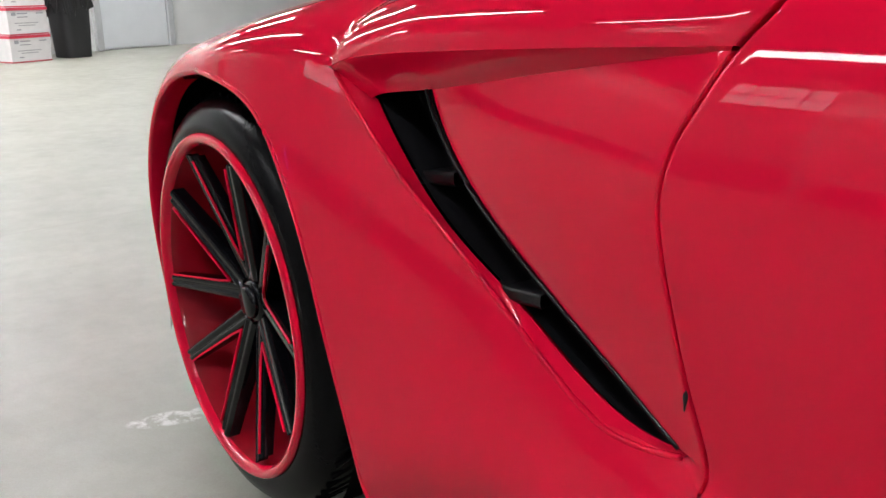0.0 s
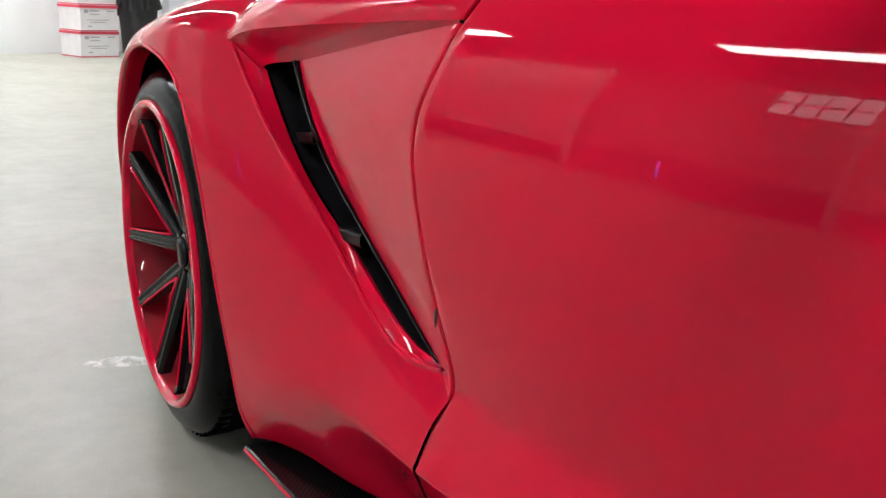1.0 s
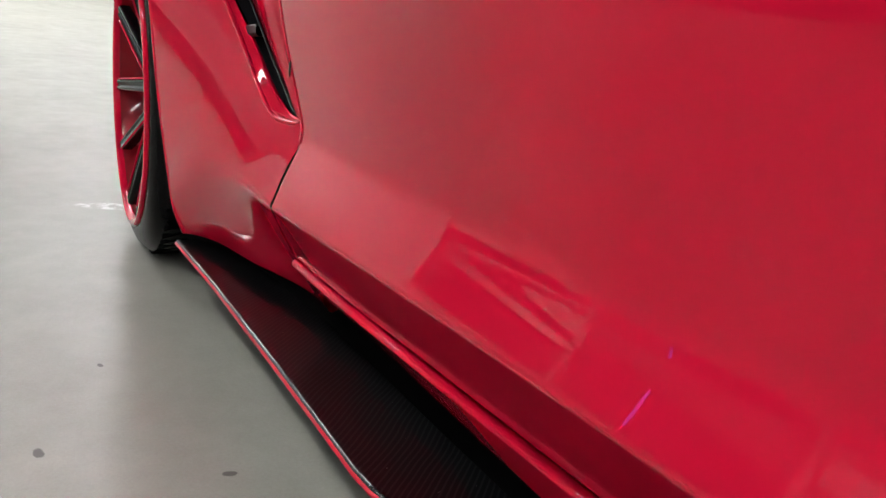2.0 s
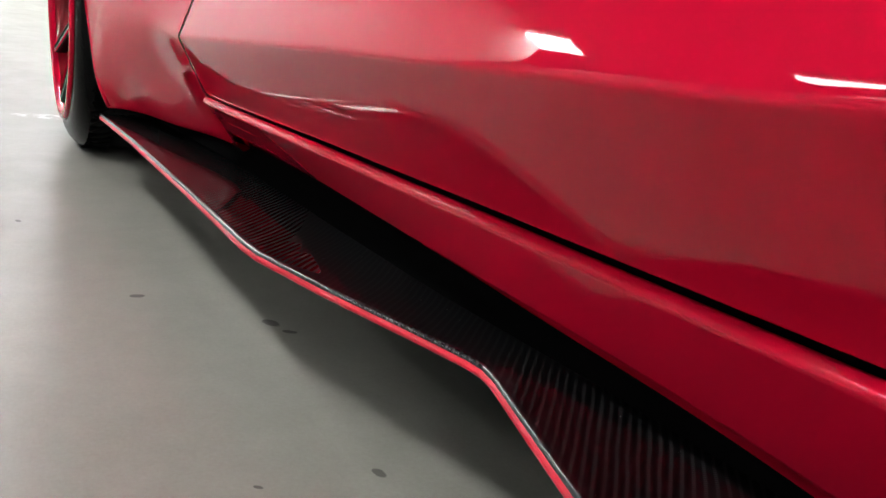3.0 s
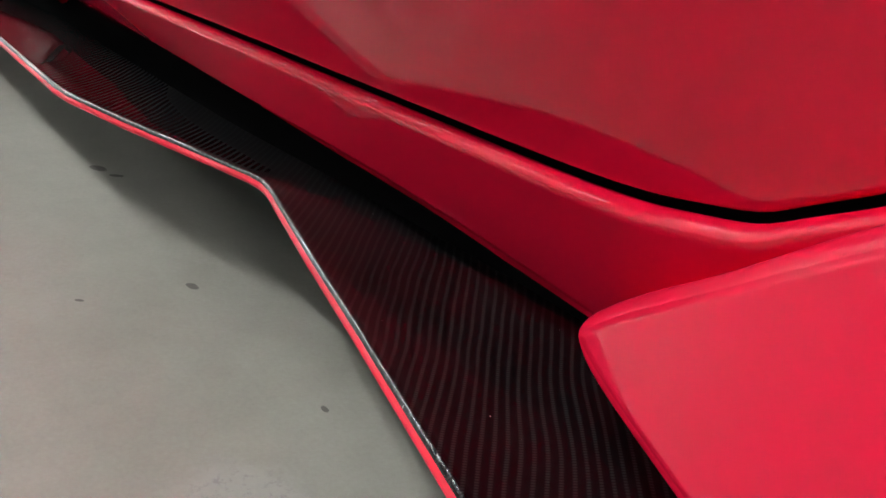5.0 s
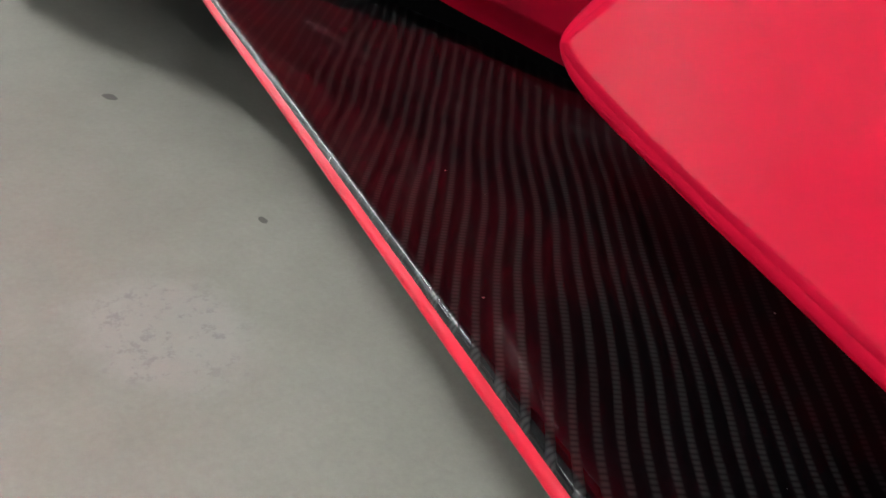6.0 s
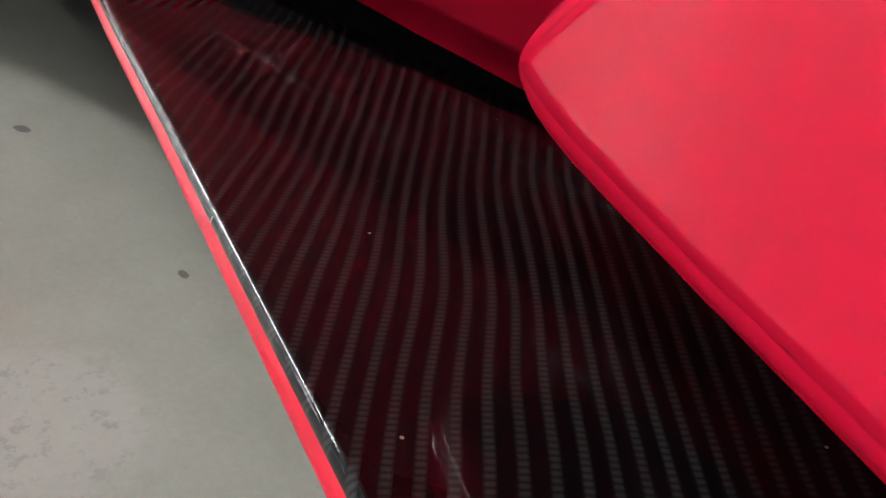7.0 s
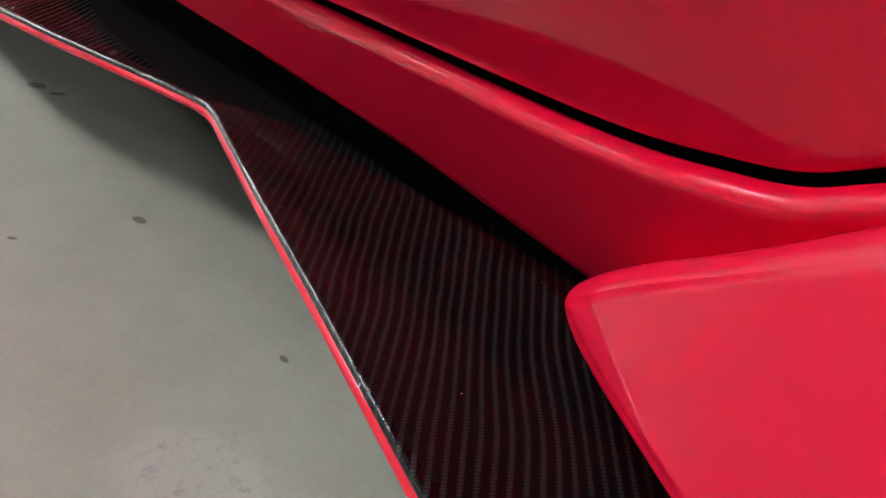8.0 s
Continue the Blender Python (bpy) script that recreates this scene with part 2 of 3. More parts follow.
def grid_bm(f, nu, nv, hem="", r=0.004, depth=0.03, flip=False):
    """A sheet f(u, v) with rolled-in edges at the sides named in hem (l, r, b, t); its outer face looks along dv x du."""
    p = np.array([[f(i / nu, j / nv) for j in range(nv + 1)] for i in range(nu + 1)], float)
    du, dv = np.gradient(p, axis=0), np.gradient(p, axis=1)
    nrm = np.cross(du, dv)
    nrm /= np.linalg.norm(nrm, axis=-1, keepdims=True) + 1e-12
    if flip:
        nrm = -nrm

    def roll(edge, inner, en):
        out = edge - inner
        out /= np.linalg.norm(out, axis=-1, keepdims=True) + 1e-12
        rows = []
        for a in (22, 45, 67, 90):
            rows.append(edge + out * r * math.sin(radians(a)) - en * r * (1 - math.cos(radians(a))))
        rows.append(edge + out * r - en * depth)
        return rows

    if "l" in hem:
        k = roll(p[0], p[1], nrm[0])
        p = np.concatenate([np.array(k[::-1]), p])
        nrm = np.concatenate([np.repeat(nrm[:1], 5, 0), nrm])
    if "r" in hem:
        k = roll(p[-1], p[-2], nrm[-1])
        p = np.concatenate([p, np.array(k)])
        nrm = np.concatenate([nrm, np.repeat(nrm[-1:], 5, 0)])
    if "b" in hem:
        k = roll(p[:, 0], p[:, 1], nrm[:, 0])
        p = np.concatenate([np.stack(k[::-1], 1), p], 1)
        nrm = np.concatenate([np.repeat(nrm[:, :1], 5, 1), nrm], 1)
    if "t" in hem:
        k = roll(p[:, -1], p[:, -2], nrm[:, -1])
        p = np.concatenate([p, np.stack(k, 1)], 1)
    bm = bmesh.new()
    vs = [[bm.verts.new(q) for q in row] for row in p]
    for i in range(len(vs) - 1):
        for j in range(len(vs[0]) - 1):
            q = (vs[i][j], vs[i + 1][j], vs[i + 1][j + 1], vs[i][j + 1])
            if len({tuple(np.round(k.co, 6)) for k in q}) >= 3:
                try:
                    bm.faces.new(q[::-1] if flip else q)
                except ValueError:
                    pass
    bmesh.ops.remove_doubles(bm, verts=bm.verts, dist=1e-5)
    return bm


def box_bm(x, y, z, bevel=0.0, seg=2, at=(0, 0, 0), bm=None):
    """A box of that size standing on the point at."""
    b = bm or bmesh.new()
    m = Matrix.Translation((at[0], at[1], at[2] + z / 2)) @ Matrix.Diagonal((x, y, z, 1))
    made = bmesh.ops.create_cube(b, size=1, matrix=m)
    if bevel:
        es = list({e for v in made["verts"] for e in v.link_edges})
        bmesh.ops.bevel(b, geom=es, offset=bevel, segments=seg, affect="EDGES", profile=0.7)
    return b


def lathe_bm(profile, seg=96, axis_y=True, close=False):
    """Turns a profile of (radius, offset along y) round the y axis."""
    bm = bmesh.new()
    rings = []
    for k in range(seg):
        a = 2 * math.pi * k / seg
        rings.append([bm.verts.new((r * math.cos(a), y, r * math.sin(a))) for r, y in profile])
    n = len(profile)
    for k in range(seg):
        for j in range(n - 1 if not close else n):
            a, b = rings[k], rings[(k + 1) % seg]
            bm.faces.new((a[j], a[(j + 1) % n], b[(j + 1) % n], b[j]))
    bmesh.ops.recalc_face_normals(bm, faces=bm.faces)
    return bm


def tube_bm(points, r, seg=8, bm=None):
    """A round bar along a few points."""
    b = bm or bmesh.new()
    rings = []
    pts = [Vector(p) for p in points]
    for i, p in enumerate(pts):
        d = (pts[min(i + 1, len(pts) - 1)] - pts[max(i - 1, 0)]).normalized()
        s = d.orthogonal().normalized()
        c = d.cross(s)
        rings.append([b.verts.new(p + r * (math.cos(2 * math.pi * k / seg) * s + math.sin(2 * math.pi * k / seg) * c)) for k in range(seg)])
    for i in range(len(rings) - 1):
        for k in range(seg):
            b.faces.new((rings[i][k], rings[i][(k + 1) % seg], rings[i + 1][(k + 1) % seg], rings[i + 1][k]))
    b.faces.new(rings[0][::-1])
    b.faces.new(rings[-1])
    return b


# ---- the room ----
def room():
    bm = bmesh.new()
    n = 8
    vs = [[bm.verts.new((-14 + 30 * i / n, -9 + 22 * j / n, 0)) for j in range(n + 1)] for i in range(n + 1)]
    for i in range(n):
        for j in range(n):
            bm.faces.new((vs[i][j], vs[i + 1][j], vs[i + 1][j + 1], vs[i][j + 1]))
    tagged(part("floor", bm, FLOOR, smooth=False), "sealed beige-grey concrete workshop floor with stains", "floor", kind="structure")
    tagged(part("ceiling", box_bm(30, 22, 0.2, at=(1, 2, CEIL)), CEIL_MAT, smooth=False), "plain dark grey workshop ceiling", "ceiling", kind="structure")
    far = part("wall_far", box_bm(0.2, 16, CEIL, bevel=0), WHITE_WALL, smooth=False)
    far.matrix_world = pose(-9.45, 0.6, 0, 0, 0, 21) @ pose(-0.1, 2, 0)
    tagged(far, "white painted workshop wall behind the cartons", "wall", kind="structure")
    tagged(part("wall_side", box_bm(21, 0.2, CEIL, at=(5.5, -6.5, 0)), LIGHT_WALL, smooth=False), "grey painted workshop side wall", "wall", kind="structure")
    tagged(part("wall_side_front", box_bm(9, 0.2, CEIL, at=(-9.5, -6.5, 0)), LIGHT_WALL, smooth=False), "grey painted stretch of the workshop side wall", "wall", kind="structure")
    tagged(part("wall_other_side", box_bm(30, 0.2, CEIL, at=(1, 9, 0)), WHITE_WALL, smooth=False), "white painted workshop wall beyond the car", "wall", kind="structure")
    tagged(part("wall_rear", box_bm(0.2, 22, CEIL, at=(10, 2, 0)), GREY_WALL, smooth=False), "dark grey painted workshop back wall", "wall", kind="structure")


room()


def ceiling_light(x, y, length=2.4, width=0.10, mat=None):
    root = new("ceiling_light")
    root.location = (x, y, CEIL)
    part("housing", box_bm(length, width + 0.16, 0.06, bevel=0.01, at=(0, 0, -0.07)), STEEL, root, smooth=False)
    part("diffuser", box_bm(length - 0.08, width, 0.02, bevel=0.006, at=(0, 0, -0.092)), mat or PANEL_MAT, root, "glowing white diffuser", smooth=False)
    tagged(root, "white strip light with a glowing diffuser on the ceiling", "ceiling light", group="strip lights on the ceiling")
    return root


for gx in (-8.6, -6.0, -3.6, 2.1, 6.9):
    ceiling_light(gx, -1.8)
for gx in (-8.6, 2.1, 6.9):
    ceiling_light(gx, 2.6)
# two more fixtures, added with no known source to brighten the far floor
for gx in (-8.4, -5.4):
    ceiling_light(gx, 0.5)
for gx in (-7.6, -2.2):
    ceiling_light(gx, -4.9, width=0.30, mat=WIDE_MAT)


def roller_door(x, w, glazed=True):
    """Ribbed roll-up door in the side wall, with a row of small panes."""
    root = new("roller_door")
    root.location = (x, -6.4, 0)
    part("frame_post", box_bm(.12, .10, 3.1, bevel=.006, at=(-w / 2 - .06, .05, 0)), FRAME_PAINT, root, smooth=False)
    part("frame_post", box_bm(.12, .10, 3.1, bevel=.006, at=(w / 2 + .06, .05, 0)), FRAME_PAINT, root, smooth=False)
    part("frame_head", box_bm(w + .24, .12, .16, bevel=.006, at=(0, .06, 3.1)), FRAME_PAINT, root, smooth=False)
    for k in range(6):
        z = .02 + k * .515
        slat = part("section", box_bm(w, .05, .50, bevel=.012, at=(0, .03, z)), SLAT_DARK if k < 5 else SLAT_LIGHT, root, smooth=False)
        for r in (.05, .21, .37) if k not in (0, 5) and not (glazed and k in (3, 4)) else ():
            part("rib", box_bm(w - .04, .012, .085, bevel=.004, at=(0, .06, z + r)), SLAT_LIGHT, slat, smooth=False)
        if glazed and k in (3, 4):
            for i in range(6):
                part("pane", box_bm(w / 7.5, .01, .30, bevel=.003, at=(-w / 2 + (i + .5) * w / 6, .062, z + .10)), WINDOW_MAT, slat, "bright daylit glass pane", smooth=False)
    tagged(root, "grey and white ribbed roll-up door" + (" with small daylit windows" if glazed else " fully closed, no windows"), "roller door", group="roller doors in the side wall")


for rx, glazed in ((-7.4, False), (-.6, False), (3.1, False), (7.4, True)):
    roller_door(rx, 3.4, glazed)


def led_stand(x, y):
    """Slim floor stand with a violet glowing tube."""
    root = new("light_stand")
    root.location = (x, y, 0)
    part("base", box_bm(.26, .26, .03, bevel=.01), FRAME_PAINT, root, smooth=False)
    part("pole", tube_bm([(0, 0, .03), (0, 0, .28)], .012, 12), FRAME_PAINT, root)
    part("tube", tube_bm([(0, 0, .28), (0, 0, .74)], .018, 12), VIOLET, root, "violet glowing tube")
    tagged(root, "slim upright light stand with a violet glowing tube", "floor lamp")


def small_window(x):
    root = new("window_1")
    root.location = (x, -6.4, 2.5)
    part("window_frame", box_bm(1.64, .05, .74, bevel=.008, at=(0, .022, 0)), FRAME_PAINT, root, smooth=False)
    for i in range(6):
        for k in (0, 1):
            part("pane", box_bm(.22, .012, .29, bevel=.003, at=(-.65 + .26 * i, .048, .05 + .35 * k)), WINDOW_MAT, root, "bright daylit glass pane", smooth=False)
    tagged(root, "wide many-paned daylit window high in the side wall", "window", kind="structure")


# added stand-in for unknown dark things that the car door reflects
tagged(part("wainscot", box_bm(3.0, .03, .80, bevel=.006, at=(-4.0, -6.385, 0)), SLAT_DARK, smooth=False), "dark board added at the foot of the side wall for the car to reflect", "wall panel", kind="structure")
led_stand(-4.1, -6.1)
small_window(-2.7)


# ---- the car ----
car = new("sports_car")
tagged(car, "low glossy red widebody sports car standing on the workshop floor", "car")

# Shut line between fender and door, and the seam below it: z, then x.
GZ = [.165, .195, .211, .229, .26, .305, .35, .39, .415, .44, .475, .52, .56, .60, .65, .69, .72, .755, .785, .80, .874, 1.0]
GX = [.808, .797, .786, .776, .782, .799, .804, .817, .821, .816, .807, .797, .789, .78, .774, .783, .798, .815, .838, .847, .89, .98]
# Flank above the shoulder valley: z, then depth at the front and the rear station.
FZ = [.36, .406, .469, .53, .586, .65, .715, .802, .882, 1.0]
YA = [.117, .109, .096, .085, .078, .077, .085, .113, .157, .25]
YB = [.123, .121, .1175, .113, .109, .108, .114, .135, .170, .28]
# Door bottom and rocker top: x, z.
RX = [.765, 1.1, 1.3, 1.45, 1.55, 1.66, 1.76, 1.83, 1.872, 1.90, 1.92, 1.945, 1.975, 2.01]
RZ = [.229, .2445, .251, .2575, .262, .269, .277, .2855, .2955, .304, .316, .331, .352, .38]


def blurred(xs, ys, width):
    """A small table, resampled finely and rounded off."""
    s = np.arange(xs[0] - 4 * width, xs[-1] + 4 * width, .002)
    y = np.array([smooth_by(xs, ys, k) for k in s])
    k = np.exp(-.5 * (np.arange(-int(3 * width / .002), int(3 * width / .002) + 1) * .002 / width) ** 2)
    n = len(k) // 2
    y = np.convolve(np.concatenate([2 * y[0] - y[n:0:-1], y, 2 * y[-1] - y[-2:-n - 2:-1]]), k / k.sum(), "valid")
    return s, y


FLANK_A, FLANK_B, SHUT = blurred(FZ, YA, .022), blurred(FZ, YB, .022), blurred(GZ, GX, .008)


def shut_x(z):
    return by(*SHUT, z)


def sill_y(x):
    """Depth of the door's lower edge."""
    u = min(max(x, .70), 2.0) - 1.2
    return .1437 + .0775 * u + .0063 * u * u - .1243 * u ** 3


def crease_z(x):
    t = x - 0.8
    return .305 + .0885 * t - .0119 * t * t + .28 * max(0, x - 1.65) ** 2


def side_y(x, z):
    """The body side between the front shut line and the rear flare: a lower facet leaning in, a climbing crease, an upturned shoulder, a valley and the bulging flank."""
    w = min(max((x - 0.8) / 0.95, -0.1), 1.3)
    low, mid = .2325 + .0435 * (x - 0.8), crease_z(x)
    yc = .0795 + .0195 * w
    a = yc + (sill_y(x) - yc) * (mid - z) / (mid - low)
    if z < mid - .03:
        return a
    facet = yc + .34 * (z - mid)
    flank = (1 - w) * by(*FLANK_A, z) + w * by(*FLANK_B, z)
    b = .5 * (facet + flank - math.sqrt((facet - flank) ** 2 + .004 ** 2))
    return .5 * (a + b + math.sqrt((a - b) ** 2 + .0015 ** 2))


def gap_at(z):
    x = shut_x(z)
    return np.array([x, side_y(x, z), z])


def rounded(k, width):
    """A run of points, smoothed with its two ends kept."""
    n = 3 * width
    g = np.exp(-.5 * (np.arange(-n, n + 1) / width) ** 2)
    e = np.concatenate([2 * k[0] - k[n:0:-1], k, 2 * k[-1] - k[-2:-n - 2:-1]])
    return np.stack([np.convolve(e[:, c], g / g.sum(), "valid") for c in range(k.shape[1])], 1)


def xz_curve(pts, yf):
    k = rounded(np.array([curve(pts, i / 200) for i in range(201)]), 12)
    p = [(x, yf(x, z), z) for x, z in k[::4]]
    return lambda t: curve(p, t)


def line(xs, ys):
    return lambda x, z: by(xs, ys, x)


ARCH = [(.375, .145), (.36, .24), (.338, .325), (.312, .42), (.285, .505), (.245, .575), (.205, .632), (.16, .664), (.10, .683), (.02, .69)]
ARCH_FRONT = [(.02, .69), (-.08, .678), (-.17, .642), (-.25, .58), (-.32, .49), (-.355, .39), (-.36, .28), (-.36, .16)]
VENT_FRONT = [(.795, .412), (.76, .409), (.715, .417), (.665, .441), (.622, .468), (.573, .498), (.516, .526), (.456, .562), (.412, .603), (.372, .645), (.348, .677)]
VENT_BACK = [(.794, .419), (.765, .436), (.72, .464), (.67, .493), (.62, .524), (.572, .554), (.53, .585), (.495, .618), (.47, .65), (.457, .672), (.446, .695)]
RIDGE = [(.79, .4075), (.765, .403), (.727, .401), (.697, .407), (.648, .434), (.616, .456), (.55, .505), (.466, .567), (.41, .610), (.35, .666), (.304, .712)]
SHOULDER = [(.304, .712), (.345, .725), (.45, .737), (.60, .749), (.72, .757), (.815, .76)]
UNDERCUT = [(.348, .677), (.372, .686), (.446, .695), (.56, .715), (.70, .740), (.812, .757)]

arch_y = lambda x, z: 0.02 - 0.085 * (z - 0.4) - 0.02 * x

arch_front = xz_curve(ARCH_FRONT, lambda x, z: arch_y(x, z) - 0.004 - 0.02 * max(0, -x))
vent_front = xz_curve(VENT_FRONT, line([.345, .795], [.083, .117]))
vent_back = xz_curve(VENT_BACK, line([.445, .6, .795], [.088, .098, .108]))
shoulder = xz_curve(SHOULDER, line([.306, .82], [.048, .097]))
undercut = xz_curve(UNDERCUT, line([.345, .445, .82], [.076, .092, .099]))
LOW_INNER = [(.375, .041, .145), (.40, .066, .147), (.44, .090, .149), (.52, .118, .153), (.66, .146, .159), (.804, .162, .165)]
low_inner = lambda t: curve(LOW_INNER, t)


BASE = [0.0789, -0.1312, -0.2962, 0.3182, 0.1541, 0.0525, -0.3575, 0.6413, 0.0072, 0.2735]


def bow(x, z):
    return float(np.dot(BASE, [1, x, z, x * x, x * z, z * z, x ** 3, x * x * z, x * z * z, z ** 3]))


def tuck(x, z):
    """How far the lower fender facet leans in below its crease."""
    x = max(x, .36)
    zt = smooth_by([.36, .44, .52, .65, .78], [.19, .24, .28, .307, .309], x)
    zb = by([.36, .77], [.145, .165], x)
    d = (zt - z) / (zt - zb)
    e = by([.36, .60, .78], [.45, .16, .05], x)
    return smooth_by([.36, .40, .44, .52, .65, .80], [.0, .028, .045, .062, .080, .083], x) * max(0, .5 * (d + math.sqrt(d * d + e * e)) - .25 * e * max(0, 1 - d * d))


def fender_y(x, z):
    """Front fender side: a gently bowed plane over a leaning lower facet, dipping ahead of the shut line."""
    y = bow(x, z) + tuck(x, z)
    gx = shut_x(min(max(z, .165), .41))
    near = max(0, 1 - (gx - x) / by([.28, .36], [.27, .16], z))
    if near > 0 and z < .47:
        g = bow(gx, z) + tuck(gx, z)
        y += (side_y(gx, min(z, .42)) - g) * near * near * (3 - 2 * near) * by([.30, .36, .42, .47], [1, .8, .2, 0], z)
    return y


def along(xs, zs):
    """Even steps along a smooth line through a table."""
    k = np.array([curve(np.array([xs, zs]).T, i / 400) for i in range(401)])
    k = rounded(k, 7)
    d = np.concatenate([[0], np.cumsum(np.linalg.norm(np.diff(k, axis=0), axis=1))])
    return d / d[-1], k


RAIL = along(RX, RZ)


def rail(t):
    x, z = by(RAIL[0], RAIL[1][:, 0], t), by(RAIL[0], RAIL[1][:, 1], t)
    return np.array([x, side_y(x, z), z])


arch = xz_curve(ARCH, fender_y)
ridge = xz_curve(RIDGE, fender_y)
TOP_EDGE = [(.02, .69), (.11, .710), (.21, .717), (.304, .712)]
top_edge = xz_curve(TOP_EDGE, fender_y)


def fender():
    # main flare skin between the wheel arch and the ridge in front of the vent
    edge_pts = [gap_at(z) - (0.003, 0, 0) for z in (.165, .18, .195, .21, .225, .24, .262, .290, .305, .320, .345, .370, .392)] + [ridge(0)]

    def rear(t):
        return curve(edge_pts, t / .34) if t < .34 else ridge((t - .34) / .66)

    flare = coons(arch, rear, low_inner, top_edge)

    def bulged(u, v):
        q = flare(u, v)
        q[1] = fender_y(q[0], q[2])
        return q

    def rim_edge(t):
        return bulged(1, .34 + .66 * t) + np.array((0, .0005, 0))

    body = part("fender", grid_bm(bulged, 56, 90, hem="lb", r=0.006, depth=0.012), RED, car, "glossy red front fender with a flared wheel arch")

    part("vent_rim", grid_bm(lambda u, v: (1 - v) * rim_edge(u) + v * vent_front(u), 60, 8, flip=True, hem="t", r=0.003, depth=0.05), RED, body)
    part("rear_skin", grid_bm(coons(vent_back, lambda t: gap_at(.415 + (.757 - .415) * t) - (0.0055, 0, 0),
                                    lambda t: curve([vent_back(0), gap_at(.415) - (0.0055, 0, 0)], t),
                                    lambda t: curve([undercut(.4 + .6 * k / 5) for k in range(6)], t)), 30, 40, hem="lr", r=0.003, depth=0.014), RED, body)
    part("tip_skin", grid_bm(lambda u, v: (1 - u) * curve([ridge(0), vent_front(0), vent_back(0)], v) + u * (gap_at(.390 + .026 * v) - (0.0035 + .002 * v, 0, 0)), 6, 6, hem="r", r=0.003, depth=0.03), RED, body)
    part("shoulder_facet", grid_bm(lambda u, v: (1 - v) * undercut(u) + v * shoulder(u) + np.array((0, 0.006 * math.sin(math.pi * v) * (1 - u) * min(1, u * 6), 0)), 40, 10), RED, body)

    part("ridge_bead", tube_bm([rim_edge(k / 60) + np.array((0, .0008, 0)) for k in range(61)], 0.0034, 10), RED, body)

    # top of the fender, rolling over to the hood
    def lower(u):
        if u < 0.45:
            return arch_front(1 - u / 0.45) if u > 0 else arch_front(1)
        if u < 0.62:
            return top_edge((u - 0.45) / 0.17)
        return shoulder((u - 0.62) / 0.38)

    def over(u, v):
        a = lower(u)
        x = a[0]
        crown = by([-.4, -.1, .2, .5, .85], [.66, .775, .835, .855, .865], x)
        lift = max(crown - a[2], 0.03)
        p0 = a
        lean = by([-.36, .02, .11, .21, .304, .42], [.10, .17, .21, .25, .29, .04], x)
        h = by([.304, .42], [.42, .62], x)
        p1 = a + np.array((by([.304, .42], [0, .01], x), lean * h * lift, h * lift))
        p2 = np.array((x + 0.02, a[1] + 0.075, crown - 0.010))
        p3 = np.array((x + 0.05, 0.62, crown + 0.015))
        q = (1 - v) ** 3 * p0 + 3 * v * (1 - v) ** 2 * p1 + 3 * v * v * (1 - v) * p2 + v ** 3 * p3
        e = max(0, (u - .62) / .38) ** 4
        q[0] += (shut_x(min(q[2], .95)) - .0055 - q[0]) * e
        q[1] += (side_y(q[0], q[2]) - q[1]) * e * max(0, 1 - 1.7 * v)
        return q

    part("fender_top", grid_bm(over, 80, 30, hem="r", r=0.003, depth=0.03), RED, body)

    # rolled lip of the front half of the arch
    def lip(u, v):
        a = arch_front(u)
        c = np.array((0.0, 0, .34))
        d = c - a
        d[1] = 0
        d /= np.linalg.norm(d)
        ang = v * math.pi / 2
        return a + d * 0.007 * math.sin(ang) + np.array((0, 0.007 * (1 - math.cos(ang)) + max(0, v - 0.8) * 0.15, 0))
    part("arch_lip", grid_bm(lip, 40, 8), RED, body)

    part("arch_bead", tube_bm([arch(k / 60) + np.array((.002, .003, 0)) for k in range(61)], 0.0045, 10), RED, body)

    # dark liner inside the wheel arch
    def liner(u, v):
        a = radians(-35 + 250 * u)
        return np.array((.005 + .362 * math.cos(a), .035 + .33 * v, .335 + .362 * math.sin(a)))
    part("arch_liner", grid_bm(liner, 40, 4, flip=True), INNER, body, "black plastic wheel arch liner")
    return body


fender_ob = fender()


def door_jamb(u, v):
    z = .17 + .74 * u
    return gap_at(z) + np.array((-.016 + .028 * v, .014, 0))


part("door_jamb", grid_bm(door_jamb, 60, 3, flip=True), RED, fender_ob)

chip = bmesh.new()
bmesh.ops.create_uvsphere(chip, u_segments=12, v_segments=8, radius=1)
for v in chip.verts:
    v.co = (v.co.x * (.0022 + .001 * math.sin(3 * v.co.z)), v.co.y * .0012, v.co.z * .010)
chip_ob = part("paint_chip", chip, BLACK_SATIN, fender_ob, "dark chipped paint beside the shut line")
chip_ob.location = gap_at(.474) - np.array((.005, .0005, 0))


